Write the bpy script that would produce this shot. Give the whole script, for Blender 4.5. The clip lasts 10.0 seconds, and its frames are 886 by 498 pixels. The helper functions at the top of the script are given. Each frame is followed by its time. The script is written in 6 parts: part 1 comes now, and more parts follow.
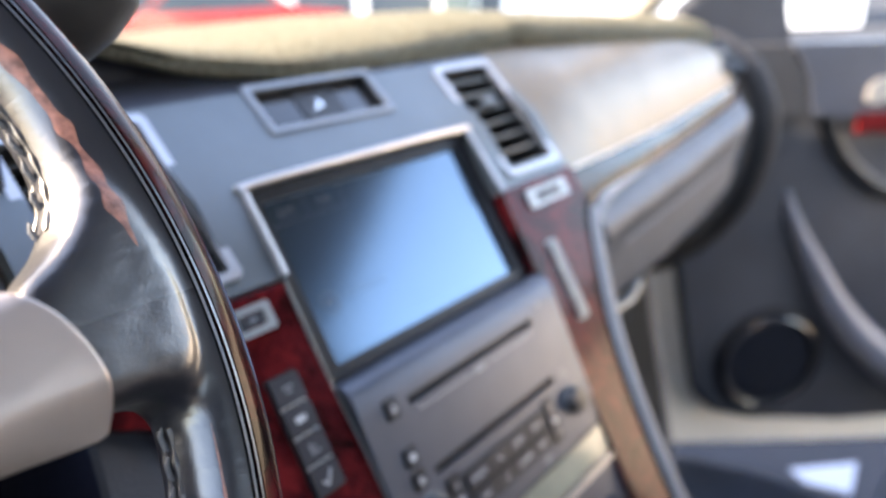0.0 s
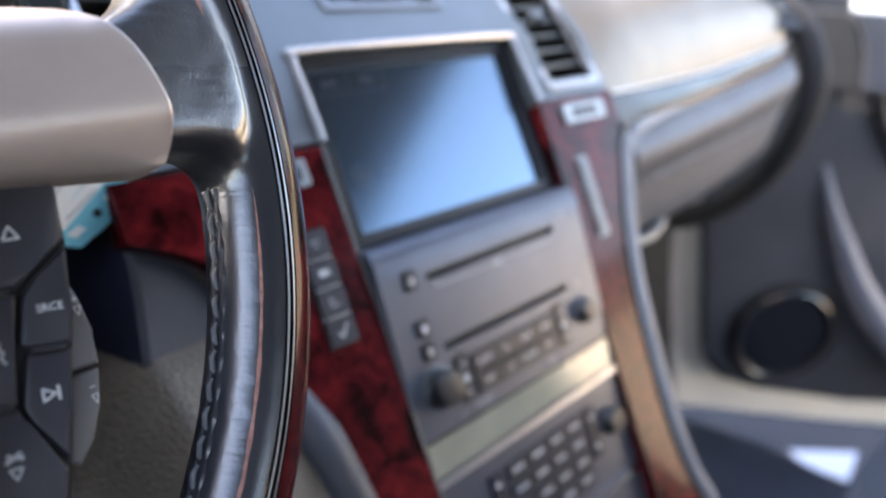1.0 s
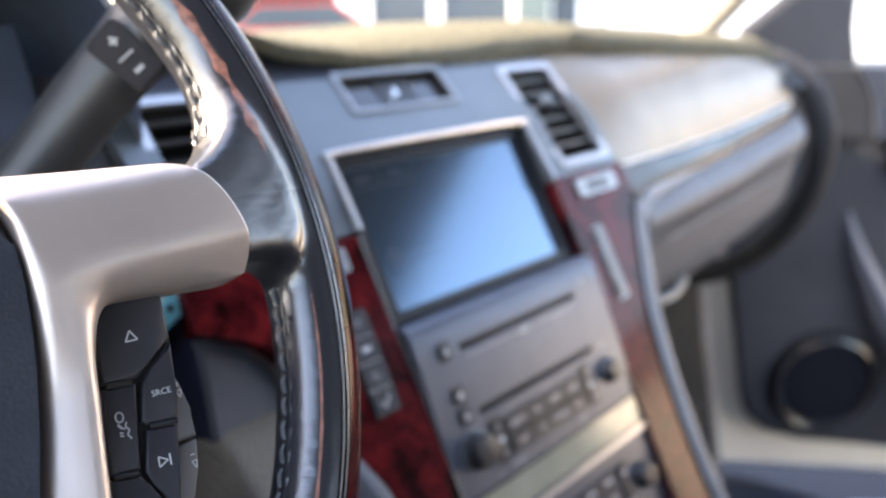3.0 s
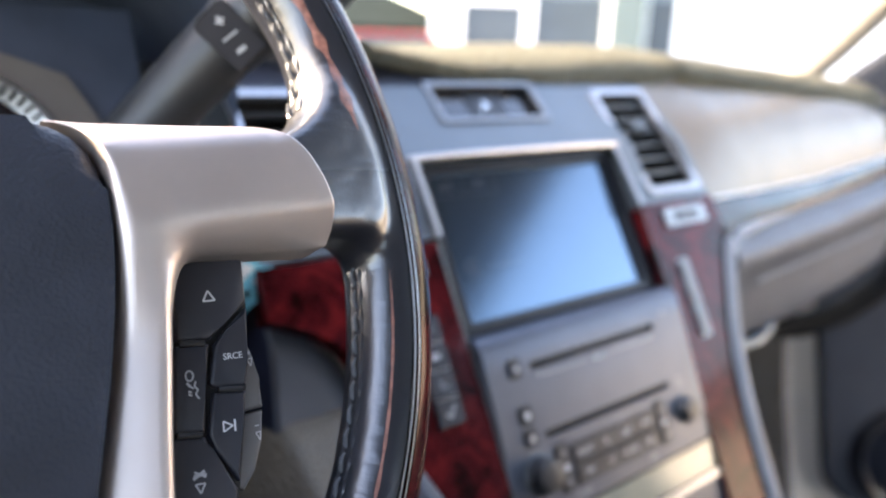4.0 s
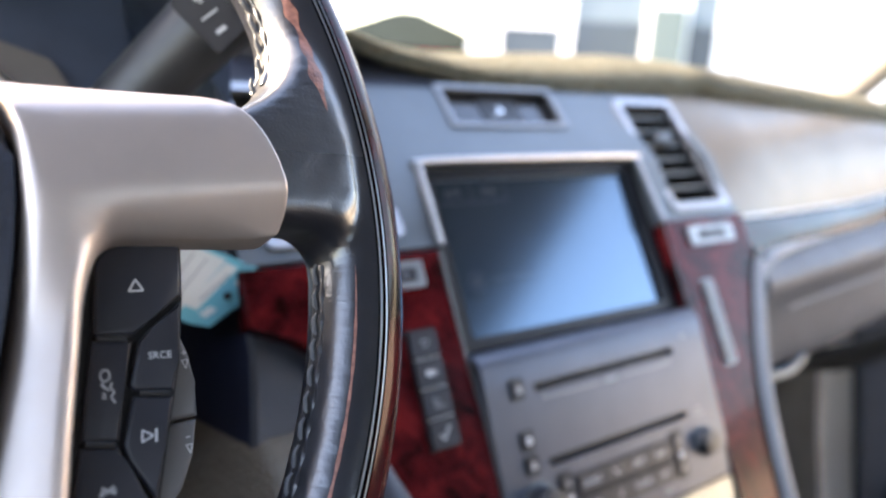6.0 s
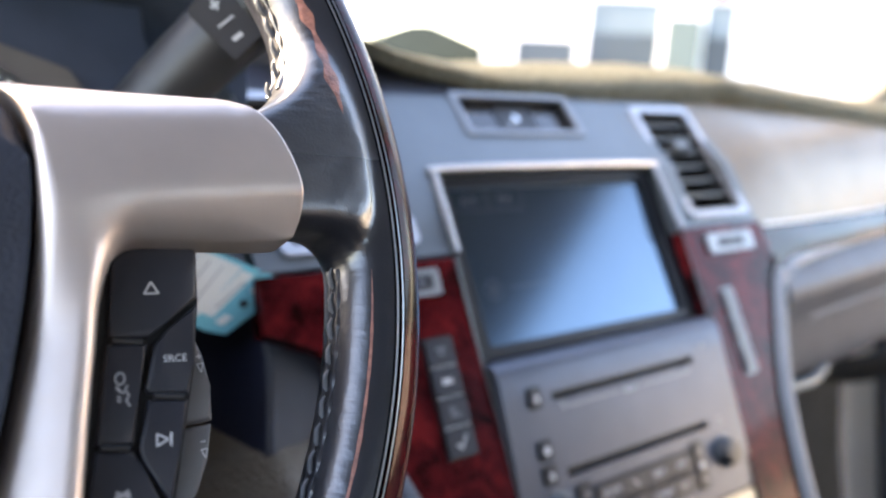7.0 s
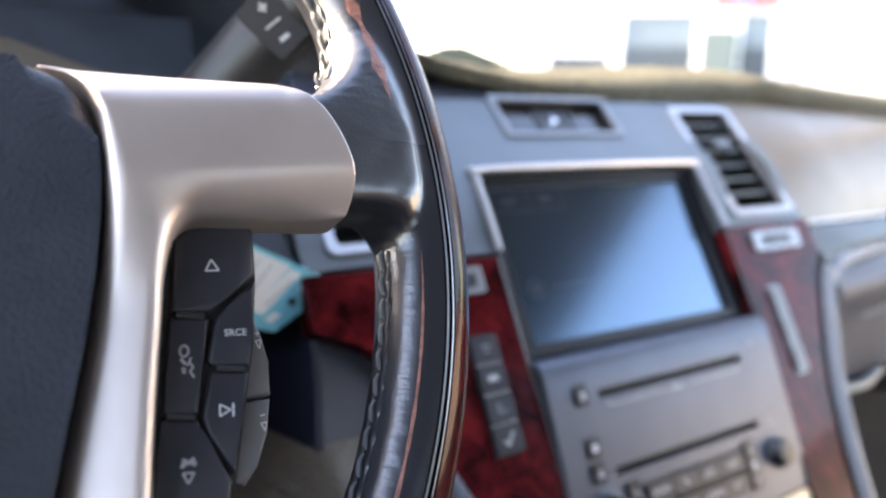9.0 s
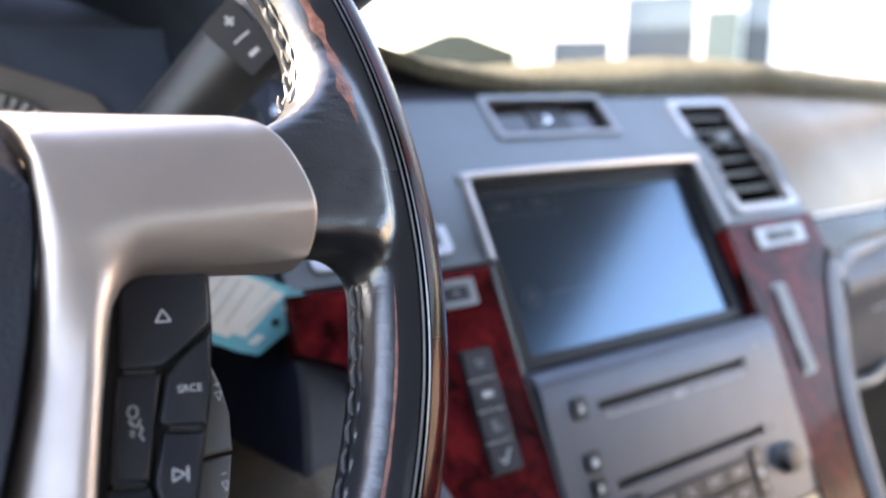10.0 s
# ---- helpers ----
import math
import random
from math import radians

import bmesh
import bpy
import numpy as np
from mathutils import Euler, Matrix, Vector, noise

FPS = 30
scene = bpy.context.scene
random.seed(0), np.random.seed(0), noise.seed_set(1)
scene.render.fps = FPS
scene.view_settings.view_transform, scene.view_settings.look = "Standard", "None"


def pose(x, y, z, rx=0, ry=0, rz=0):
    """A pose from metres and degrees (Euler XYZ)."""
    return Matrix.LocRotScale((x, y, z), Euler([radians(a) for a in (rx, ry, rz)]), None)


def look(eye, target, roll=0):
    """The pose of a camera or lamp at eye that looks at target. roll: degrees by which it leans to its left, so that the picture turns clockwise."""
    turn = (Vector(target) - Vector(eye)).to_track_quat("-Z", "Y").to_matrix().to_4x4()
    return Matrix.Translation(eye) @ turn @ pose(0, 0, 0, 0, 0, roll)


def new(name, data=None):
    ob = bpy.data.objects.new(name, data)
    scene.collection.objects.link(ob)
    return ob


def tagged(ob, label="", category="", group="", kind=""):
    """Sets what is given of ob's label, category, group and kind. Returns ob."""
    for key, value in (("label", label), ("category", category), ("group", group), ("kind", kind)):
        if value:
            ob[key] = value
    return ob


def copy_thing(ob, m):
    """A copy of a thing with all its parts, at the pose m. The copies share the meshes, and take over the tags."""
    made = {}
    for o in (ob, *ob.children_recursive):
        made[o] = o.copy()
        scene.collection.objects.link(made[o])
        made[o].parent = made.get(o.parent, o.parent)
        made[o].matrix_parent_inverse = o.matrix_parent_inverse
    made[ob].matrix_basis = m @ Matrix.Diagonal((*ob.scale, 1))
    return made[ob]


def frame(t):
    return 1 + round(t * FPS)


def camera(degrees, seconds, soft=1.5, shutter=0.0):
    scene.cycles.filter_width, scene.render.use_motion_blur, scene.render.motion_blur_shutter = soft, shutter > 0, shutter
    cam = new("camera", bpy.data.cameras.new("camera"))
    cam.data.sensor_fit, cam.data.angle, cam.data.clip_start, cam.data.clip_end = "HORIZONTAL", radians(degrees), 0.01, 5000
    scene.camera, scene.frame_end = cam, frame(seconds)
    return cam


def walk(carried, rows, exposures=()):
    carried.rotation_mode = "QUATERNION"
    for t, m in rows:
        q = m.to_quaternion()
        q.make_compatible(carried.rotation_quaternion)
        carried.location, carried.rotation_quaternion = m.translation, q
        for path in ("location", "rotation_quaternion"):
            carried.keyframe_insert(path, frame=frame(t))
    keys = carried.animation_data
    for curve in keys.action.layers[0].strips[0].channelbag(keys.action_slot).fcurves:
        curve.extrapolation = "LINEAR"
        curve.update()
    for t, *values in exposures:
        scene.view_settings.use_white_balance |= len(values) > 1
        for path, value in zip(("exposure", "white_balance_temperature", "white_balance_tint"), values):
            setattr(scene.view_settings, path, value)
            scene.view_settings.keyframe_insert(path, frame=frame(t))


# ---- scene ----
cam = camera(62.5, 10.0, soft=2.0)
PATH = [
    (0, (-0.3321, -0.2506, 1.3233), (0.3927, 0.3498, 0.9852), -1.84),
    (0.5, (-0.3388, -0.2714, 1.3121), (0.3915, 0.3005, 0.9386), -0.39),
    (1, (-0.3549, -0.2710, 1.2892), (0.3305, 0.3415, 0.8953), 3.94),
    (1.5, (-0.3603, -0.2707, 1.2844), (0.2728, 0.4033, 0.9037), 2.80),
    (2, (-0.3281, -0.2768, 1.3041), (0.3443, 0.3748, 0.9531), 0.28),
    (2.2, (-0.3384, -0.2870, 1.3147), (0.3439, 0.3593, 0.9728), -0.12),
    (3.3, (-0.3881, -0.3008, 1.3047), (0.2720, 0.3892, 1.0077), -0.10),
    (3.5, (-0.3889, -0.2980, 1.2995), (0.2485, 0.4150, 1.0075), 0.93),
    (4, (-0.3817, -0.2943, 1.2942), (0.2285, 0.4512, 1.0259), 2.65),
    (4.5, (-0.3638, -0.2872, 1.2796), (0.2313, 0.4740, 1.0218), 3.39),
    (5, (-0.3644, -0.2834, 1.2773), (0.2214, 0.4845, 1.0178), 3.42),
    (5.5, (-0.3536, -0.2851, 1.2809), (0.2315, 0.4861, 1.0300), 3.82),
    (7, (-0.3509, -0.2833, 1.2776), (0.2134, 0.5100, 1.0491), 3.42),
    (7.5, (-0.3510, -0.2821, 1.2715), (0.2026, 0.5213, 1.0525), 2.86),
    (8, (-0.3537, -0.2815, 1.2659), (0.1866, 0.5323, 1.0520), 2.44),
    (8.5, (-0.3491, -0.2878, 1.2781), (0.1848, 0.5329, 1.0746), 2.05),
    (9, (-0.3567, -0.2865, 1.2670), (0.1680, 0.5397, 1.0616), 1.63),
    (9.5, (-0.3518, -0.2811, 1.2622), (0.1704, 0.5454, 1.0520), 1.17),
    (10, (-0.3402, -0.2771, 1.2767), (0.1753, 0.5507, 1.0553), 0.03),
]
STOPS, KELVIN, TINT = 3.73, 7800, 18
walk(cam, [(t, look(eye, target, roll)) for t, eye, target, roll in PATH], [(0.0, STOPS, KELVIN, TINT), (10.0, STOPS, KELVIN, TINT)])
FOCUS = 0.208
cam.data.dof.use_dof = True
cam.data.dof.focus_distance = FOCUS
cam.data.dof.aperture_fstop = 6.0

from mathutils import geometry

# ---- light ----
world = bpy.data.worlds.new("sky")
scene.world = world
world.use_nodes = True
wn = world.node_tree
sky = wn.nodes.new("ShaderNodeTexSky")
sky.sky_type = "NISHITA"
sky.sun_disc = False
SUN_EL, SUN_AZ = 31.0, -46.0     # azimuth from straight ahead, to the right
sky.sun_elevation = radians(SUN_EL)
sky.sun_rotation = radians(SUN_AZ)
sky.dust_density = 1.0
bg = wn.nodes["Background"]
wn.links.new(sky.outputs[0], bg.inputs[0])
bg.inputs[1].default_value = 0.15
sun = new("sun", bpy.data.lights.new("sun", "SUN"))
sun.data.energy, sun.data.angle, sun.data.color = 3.2, radians(0.5), (1.0, 0.90, 0.72)
to_sun = Vector((math.sin(radians(SUN_AZ)) * math.cos(radians(SUN_EL)), math.cos(radians(SUN_AZ)) * math.cos(radians(SUN_EL)), math.sin(radians(SUN_EL))))
sun.matrix_basis = look((0, 0, 6), Vector((0, 0, 6)) - to_sun)


# ---- materials ----
def mat(name, color, rough=0.5, metal=0.0, coat=0.0, var=0.12, grain=(), blotch=6.0, spec=0.5, rough_var=0.1, tint=None):
    """A surface with two scales of variation; grain: (kind, scale per metre, strength, depth)."""
    m = bpy.data.materials.new(name)
    m.use_nodes = True
    n, l = m.node_tree.nodes, m.node_tree.links
    b = n["Principled BSDF"]
    b.inputs["Metallic"].default_value = metal
    b.inputs["Coat Weight"].default_value = coat
    b.inputs["Coat Roughness"].default_value = 0.06
    b.inputs["Specular IOR Level"].default_value = spec
    tc = n.new("ShaderNodeTexCoord")
    nz = n.new("ShaderNodeTexNoise")
    nz.inputs["Scale"].default_value, nz.inputs["Detail"].default_value = blotch, 6.0
    l.new(tc.outputs["Object"], nz.inputs["Vector"])
    ramp = n.new("ShaderNodeValToRGB")
    lo = tuple(c * (1 - var) for c in color) if tint is None else tint
    ramp.color_ramp.elements[0].color = (*lo, 1)
    ramp.color_ramp.elements[1].color = (*[min(1, c * (1 + var)) for c in color], 1)
    ramp.color_ramp.elements[0].position, ramp.color_ramp.elements[1].position = 0.3, 0.7
    l.new(nz.outputs[0], ramp.inputs[0])
    l.new(ramp.outputs[0], b.inputs["Base Color"])
    fine = n.new("ShaderNodeTexNoise")
    fine.inputs["Scale"].default_value, fine.inputs["Detail"].default_value = blotch * 9, 4.0
    l.new(tc.outputs["Object"], fine.inputs["Vector"])
    mr = n.new("ShaderNodeMapRange")
    mr.inputs[3].default_value, mr.inputs[4].default_value = max(0.02, rough - rough_var), min(1, rough + rough_var)
    l.new(fine.outputs[0], mr.inputs[0])
    l.new(mr.outputs[0], b.inputs["Roughness"])
    last = None
    for kind, scale, strength, depth in grain:
        tx = n.new("ShaderNodeTexVoronoi" if kind == "cell" else "ShaderNodeTexNoise")
        tx.inputs["Scale"].default_value = scale
        if kind != "cell":
            tx.inputs["Detail"].default_value = 4.0
        l.new(tc.outputs["Object"], tx.inputs["Vector"])
        bp = n.new("ShaderNodeBump")
        bp.inputs["Strength"].default_value, bp.inputs["Distance"].default_value = strength, depth
        l.new(tx.outputs[0], bp.inputs["Height"])
        if last:
            l.new(last.outputs[0], bp.inputs["Normal"])
        last = bp
    if last:
        l.new(last.outputs[0], b.inputs["Normal"])
    return m


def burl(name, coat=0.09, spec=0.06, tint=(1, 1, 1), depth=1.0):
    """Dark red burl veneer under clear gloss lacquer; depth: how light the stain is; tint: colour put into its
    reflection.
    """
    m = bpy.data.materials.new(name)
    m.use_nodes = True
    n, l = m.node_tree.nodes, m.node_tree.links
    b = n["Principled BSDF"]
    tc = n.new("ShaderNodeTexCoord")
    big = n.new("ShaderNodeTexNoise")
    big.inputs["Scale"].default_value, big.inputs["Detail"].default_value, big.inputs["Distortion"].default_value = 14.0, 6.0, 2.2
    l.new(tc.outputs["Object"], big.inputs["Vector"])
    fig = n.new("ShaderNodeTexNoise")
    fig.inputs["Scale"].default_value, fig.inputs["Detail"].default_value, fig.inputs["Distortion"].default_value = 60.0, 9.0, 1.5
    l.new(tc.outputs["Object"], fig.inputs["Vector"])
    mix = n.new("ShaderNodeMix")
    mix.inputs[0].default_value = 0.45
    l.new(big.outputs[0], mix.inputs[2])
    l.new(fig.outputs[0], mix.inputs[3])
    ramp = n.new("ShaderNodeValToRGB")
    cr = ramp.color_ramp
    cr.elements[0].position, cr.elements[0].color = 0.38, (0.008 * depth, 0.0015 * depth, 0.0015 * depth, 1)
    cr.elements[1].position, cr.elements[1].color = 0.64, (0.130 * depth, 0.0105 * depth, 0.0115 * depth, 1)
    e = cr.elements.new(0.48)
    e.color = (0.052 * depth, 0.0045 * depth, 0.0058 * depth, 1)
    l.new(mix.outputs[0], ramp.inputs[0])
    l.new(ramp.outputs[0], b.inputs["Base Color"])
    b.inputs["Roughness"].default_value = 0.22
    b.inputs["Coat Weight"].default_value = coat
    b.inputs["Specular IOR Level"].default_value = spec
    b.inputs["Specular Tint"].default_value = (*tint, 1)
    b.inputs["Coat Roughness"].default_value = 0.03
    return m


def plain(name, color, rough, metal=0.0, emit=0.0):
    m = bpy.data.materials.new(name)
    m.use_nodes = True
    b = m.node_tree.nodes["Principled BSDF"]
    b.inputs["Base Color"].default_value = (*color, 1)
    b.inputs["Roughness"].default_value = rough
    b.inputs["Metallic"].default_value = metal
    return m


M_SILVER = mat("satin_silver", (0.130, 0.146, 0.154), 0.42, 0.7, var=0.05, blotch=30, grain=[("noise", 2500, 0.05, 0.0003)])
M_SPOKE = mat("satin_champagne", (0.47, 0.400, 0.368), 0.42, 0.7, var=0.05, blotch=40, grain=[("noise", 3000, 0.05, 0.0003)])
M_FASCIA = mat("metallic_fascia", (0.21, 0.168, 0.126), 0.42, 0.5, var=0.12, blotch=14, grain=[("noise", 24, 0.22, 0.004), ("noise", 2400, 0.05, 0.0003)], spec=0.3)
# Lighter copy of the silver for edges that catch the light
M_SATIN = mat("bright_satin_silver", (0.42, 0.42, 0.43), 0.34, 0.85, var=0.04, blotch=30)
M_FRAME = mat("satin_frame_silver", (0.22, 0.228, 0.235), 0.42, 0.75, var=0.04, blotch=30)
M_CHROME = mat("chrome", (0.80, 0.80, 0.80), 0.10, 1.0, var=0.03, blotch=30, rough_var=0.04)
def rim_leather():
    """Black leather, creased across the rim; hands have polished the lower grip."""
    m = mat("black_leather", (0.012, 0.013, 0.018), 0.36, var=0.2, blotch=60, spec=0.35, coat=0.80, rough_var=0.07)
    n, l = m.node_tree.nodes, m.node_tree.links
    b = n["Principled BSDF"]
    b.inputs["Coat IOR"].default_value = 1.8
    tc = n.new("ShaderNodeTexCoord")
    xyz = n.new("ShaderNodeSeparateXYZ")
    l.new(tc.outputs["Object"], xyz.inputs[0])
    worn = n.new("ShaderNodeMapRange")
    worn.inputs[1].default_value, worn.inputs[2].default_value = -0.06, 0.02
    worn.inputs[3].default_value, worn.inputs[4].default_value = 0.19, 0.29
    worn.interpolation_type = "SMOOTHSTEP"
    l.new(xyz.outputs[1], worn.inputs[0])
    l.new(worn.outputs[0], b.inputs["Coat Roughness"])
    turn = n.new("ShaderNodeTexGradient")
    turn.gradient_type = "RADIAL"
    l.new(tc.outputs["Object"], turn.inputs[0])
    along = n.new("ShaderNodeMath")
    along.operation = "MULTIPLY"
    along.inputs[1].default_value = 620.0
    l.new(turn.outputs[0], along.inputs[0])
    out = n.new("ShaderNodeVectorMath")
    out.operation = "LENGTH"
    l.new(tc.outputs["Object"], out.inputs[0])
    across = n.new("ShaderNodeMath")
    across.operation = "MULTIPLY"
    across.inputs[1].default_value = 150.0
    l.new(out.outputs["Value"], across.inputs[0])
    spot = n.new("ShaderNodeCombineXYZ")
    l.new(along.outputs[0], spot.inputs[0])
    l.new(across.outputs[0], spot.inputs[1])
    inside = n.new("ShaderNodeMapRange")            # the crown of the rim is smooth, the inner side creased
    inside.inputs[1].default_value, inside.inputs[2].default_value = 0.1985, 0.1925
    inside.inputs[3].default_value, inside.inputs[4].default_value = 0.10, 1.0
    l.new(out.outputs["Value"], inside.inputs[0])
    lift = n.new("ShaderNodeMath")                  # the boot over the spoke is drawn tight
    lift.inputs[1].default_value = 0.005
    l.new(xyz.outputs[1], lift.inputs[0])
    away = n.new("ShaderNodeMath")
    away.operation = "ABSOLUTE"
    l.new(lift.outputs[0], away.inputs[0])
    loose = n.new("ShaderNodeMapRange")
    loose.inputs[1].default_value, loose.inputs[2].default_value = 0.013, 0.026
    loose.inputs[3].default_value, loose.inputs[4].default_value = 0.02, 0.19
    l.new(away.outputs[0], loose.inputs[0])
    crease = n.new("ShaderNodeMath")
    crease.operation = "MULTIPLY"
    l.new(inside.outputs[0], crease.inputs[0])
    l.new(loose.outputs[0], crease.inputs[1])
    last = None
    for source, scale, strength, depth in ((spot.outputs[0], 1.0, None, 0.0006), (tc.outputs["Object"], 1100.0, 0.14, 0.0005)):
        tx = n.new("ShaderNodeTexNoise")
        tx.inputs["Scale"].default_value, tx.inputs["Detail"].default_value, tx.inputs["Distortion"].default_value = scale, 3.0, 0.6
        l.new(source, tx.inputs["Vector"])
        bp = n.new("ShaderNodeBump")
        bp.inputs["Distance"].default_value = depth
        if strength is None:
            l.new(crease.outputs[0], bp.inputs["Strength"])
        else:
            bp.inputs["Strength"].default_value = strength
        l.new(tx.outputs[0], bp.inputs["Height"])
        if last:
            l.new(last.outputs[0], bp.inputs["Normal"])
        last = bp
    l.new(last.outputs[0], b.inputs["Normal"])
    l.new(last.outputs[0], b.inputs["Coat Normal"])
    return m


M_LEATHER = rim_leather()
# Brown that stands in for a warm reflection on the rim
M_TANLINE = mat("tan_reflection_leather", (0.23, 0.095, 0.068), 0.40, var=0.5, blotch=300, grain=[("noise", 900, 0.4, 0.0005)])
M_PADLEATHER = mat("dark_grained_vinyl", (0.020, 0.023, 0.032), 0.46, var=0.2, blotch=40, grain=[("cell", 900, 0.40, 0.0007), ("noise", 400, 0.2, 0.0006)], spec=0.3)
M_DASH = mat("charcoal_dash_vinyl", (0.050, 0.053, 0.060), 0.42, var=0.15, blotch=25, grain=[("cell", 650, 0.35, 0.0007)])
M_BOLSTER = mat("slate_grained_leather", (0.032, 0.038, 0.050), 0.45, var=0.2, blotch=25, grain=[("cell", 900, 0.5, 0.0007), ("noise", 260, 0.2, 0.0008)])
# Warm bounced light is put into the brown of this leather
M_WARMLEATHER = mat("warm_light_leather", (0.112, 0.094, 0.070), 0.40, var=0.2, blotch=25, grain=[("cell", 620, 0.9, 0.0012), ("noise", 260, 0.3, 0.0008)])
M_BLACK = mat("black_plastic", (0.012, 0.013, 0.015), 0.42, var=0.25, blotch=50, grain=[("noise", 1800, 0.1, 0.0003)])
M_BEZEL = mat("matt_black_bezel", (0.006, 0.006, 0.008), 0.45, spec=0.25, var=0.2, blotch=50)
M_VOID = mat("deep_black_plastic", (0.004, 0.004, 0.005), 0.7, var=0.2, blotch=50)
M_BUTTON = mat("soft_black_button", (0.019, 0.020, 0.027), 0.42, spec=0.35, var=0.2, blotch=60, grain=[("noise", 2200, 0.08, 0.0003)])
M_GLOSSBLACK = mat("gloss_black", (0.010, 0.010, 0.012), 0.12, coat=0.6, var=0.2, blotch=50, rough_var=0.04)
M_RADIOKEY = mat("dark_satin_key", (0.022, 0.023, 0.028), 0.40, 0.1, var=0.1, blotch=60)
M_RADIO = mat("dark_satin_faceplate", (0.074, 0.082, 0.102), 0.38, 0.4, var=0.08, blotch=35, grain=[("noise", 2600, 0.06, 0.0003)])
M_WOOD = burl("red_burl_veneer")
M_SCREEN = mat("display_glass", (0.012, 0.016, 0.022), 0.17, coat=1.0, var=0.15, blotch=25, rough_var=0.02, spec=1.0)
M_SCREEN.node_tree.nodes["Principled BSDF"].inputs["Coat Weight"].default_value = 0.0
M_SCREEN.node_tree.nodes["Principled BSDF"].inputs["IOR"].default_value = 1.72
M_SCREEN.node_tree.nodes["Principled BSDF"].inputs["Specular Tint"].default_value = (0.50, 0.76, 1.0, 1)   # blue anti-glare coating
M_LCD = mat("lcd_glass", (0.26, 0.255, 0.19), 0.18, coat=0.2, var=0.15, blotch=25, rough_var=0.03)
M_MARK = plain("white_marking", (0.46, 0.47, 0.49), 0.5)
M_DIMMARK = plain("grey_marking", (0.16, 0.17, 0.19), 0.5)
M_VOICE = plain("soft_grey_marking", (0.28, 0.29, 0.31), 0.5)
M_GHOST = plain("ghost_marking", (0.035, 0.042, 0.05), 0.3)
M_CARPET = mat("grey_dash_carpet", (0.28, 0.268, 0.20), 0.95, var=0.42, blotch=260, grain=[("noise", 800, 1.0, 0.005), ("noise", 200, 1.0, 0.006)], spec=0.1)
M_FLOOR = mat("dark_carpet", (0.03, 0.032, 0.038), 0.95, var=0.3, blotch=90, grain=[("noise", 500, 1.0, 0.004)], spec=0.1)
M_DOOR = mat("charcoal_door_trim", (0.024, 0.028, 0.038), 0.6, var=0.15, blotch=14, grain=[("cell", 500, 0.3, 0.0008)])
M_PAINT = mat("beige_body_paint", (0.74, 0.68, 0.59), 0.35, 0.0, coat=0.6, var=0.05, blotch=10)
M_HEAD = mat("beige_headliner", (0.24, 0.225, 0.20), 0.95, var=0.08, blotch=60, grain=[("noise", 900, 0.4, 0.002)], spec=0.1)
M_SEAT = mat("grey_seat_leather", (0.011, 0.013, 0.019), 0.45, spec=0.35, var=0.15, blotch=18, grain=[("cell", 420, 0.4, 0.001)])
M_TEAL = mat("turquoise_print", (0.10, 0.42, 0.52), 0.5, var=0.08, blotch=80)
M_CARD = mat("white_card", (0.62, 0.64, 0.62), 0.6, var=0.05, blotch=80)
M_THREAD = mat("grey_thread", (0.075, 0.08, 0.09), 0.55, spec=0.4, var=0.2, blotch=200)
M_GROUNDPATCH = mat("pale_ground_patch", (0.26, 0.29, 0.36), 0.7, var=0.04, blotch=20)
M_RUBBER = mat("black_rubber", (0.006, 0.006, 0.007), 0.85, spec=0.15, var=0.2, blotch=40)


# ---- mesh helpers ----
def empty(name, m, label, category, group="", kind=""):
    ob = new(name)
    ob.matrix_basis = m
    ob.empty_display_size = 0.02
    return tagged(ob, label, category, group, kind)


def link(name, bm, material, parent=None, label="", smooth=True, local=True):
    """One mesh object; local: vertices are in the parent's own space, else in the world's."""
    me = bpy.data.meshes.new(name)
    if parent is not None and not local:
        top = parent
        while top.parent is not None:
            top = top.parent
        bm.transform(top.matrix_basis.inverted())
    bmesh.ops.recalc_face_normals(bm, faces=bm.faces)
    bm.to_mesh(me)
    bm.free()
    for mt in (material if isinstance(material, (list, tuple)) else [material]):
        me.materials.append(mt)
    if smooth:
        for p in me.polygons:
            p.use_smooth = True
        me.set_sharp_from_angle(angle=radians(38))
    ob = new(name, me)
    if parent is not None:
        ob.parent = parent
    if label:
        ob["label"] = label
    return ob


part = link


def bevelled(bm, width, seg=2):
    if width > 0:
        es = [e for e in bm.edges if len(e.link_faces) == 2 and e.calc_face_angle(0) > radians(30)]
        bmesh.ops.bevel(bm, geom=es, offset=width, segments=seg, profile=0.6, affect="EDGES", clamp_overlap=True)
    return bm


def box(x0, x1, y0, y1, z0, z1, bev=0.0, seg=2):
    bm = bmesh.new()
    vs = [bm.verts.new((x, y, z)) for x in (x0, x1) for y in (y0, y1) for z in (z0, z1)]
    for f in ((0, 1, 3, 2), (4, 6, 7, 5), (0, 4, 5, 1), (2, 3, 7, 6), (0, 2, 6, 4), (1, 5, 7, 3)):
        bm.faces.new([vs[i] for i in f])
    return bevelled(bm, bev, seg)


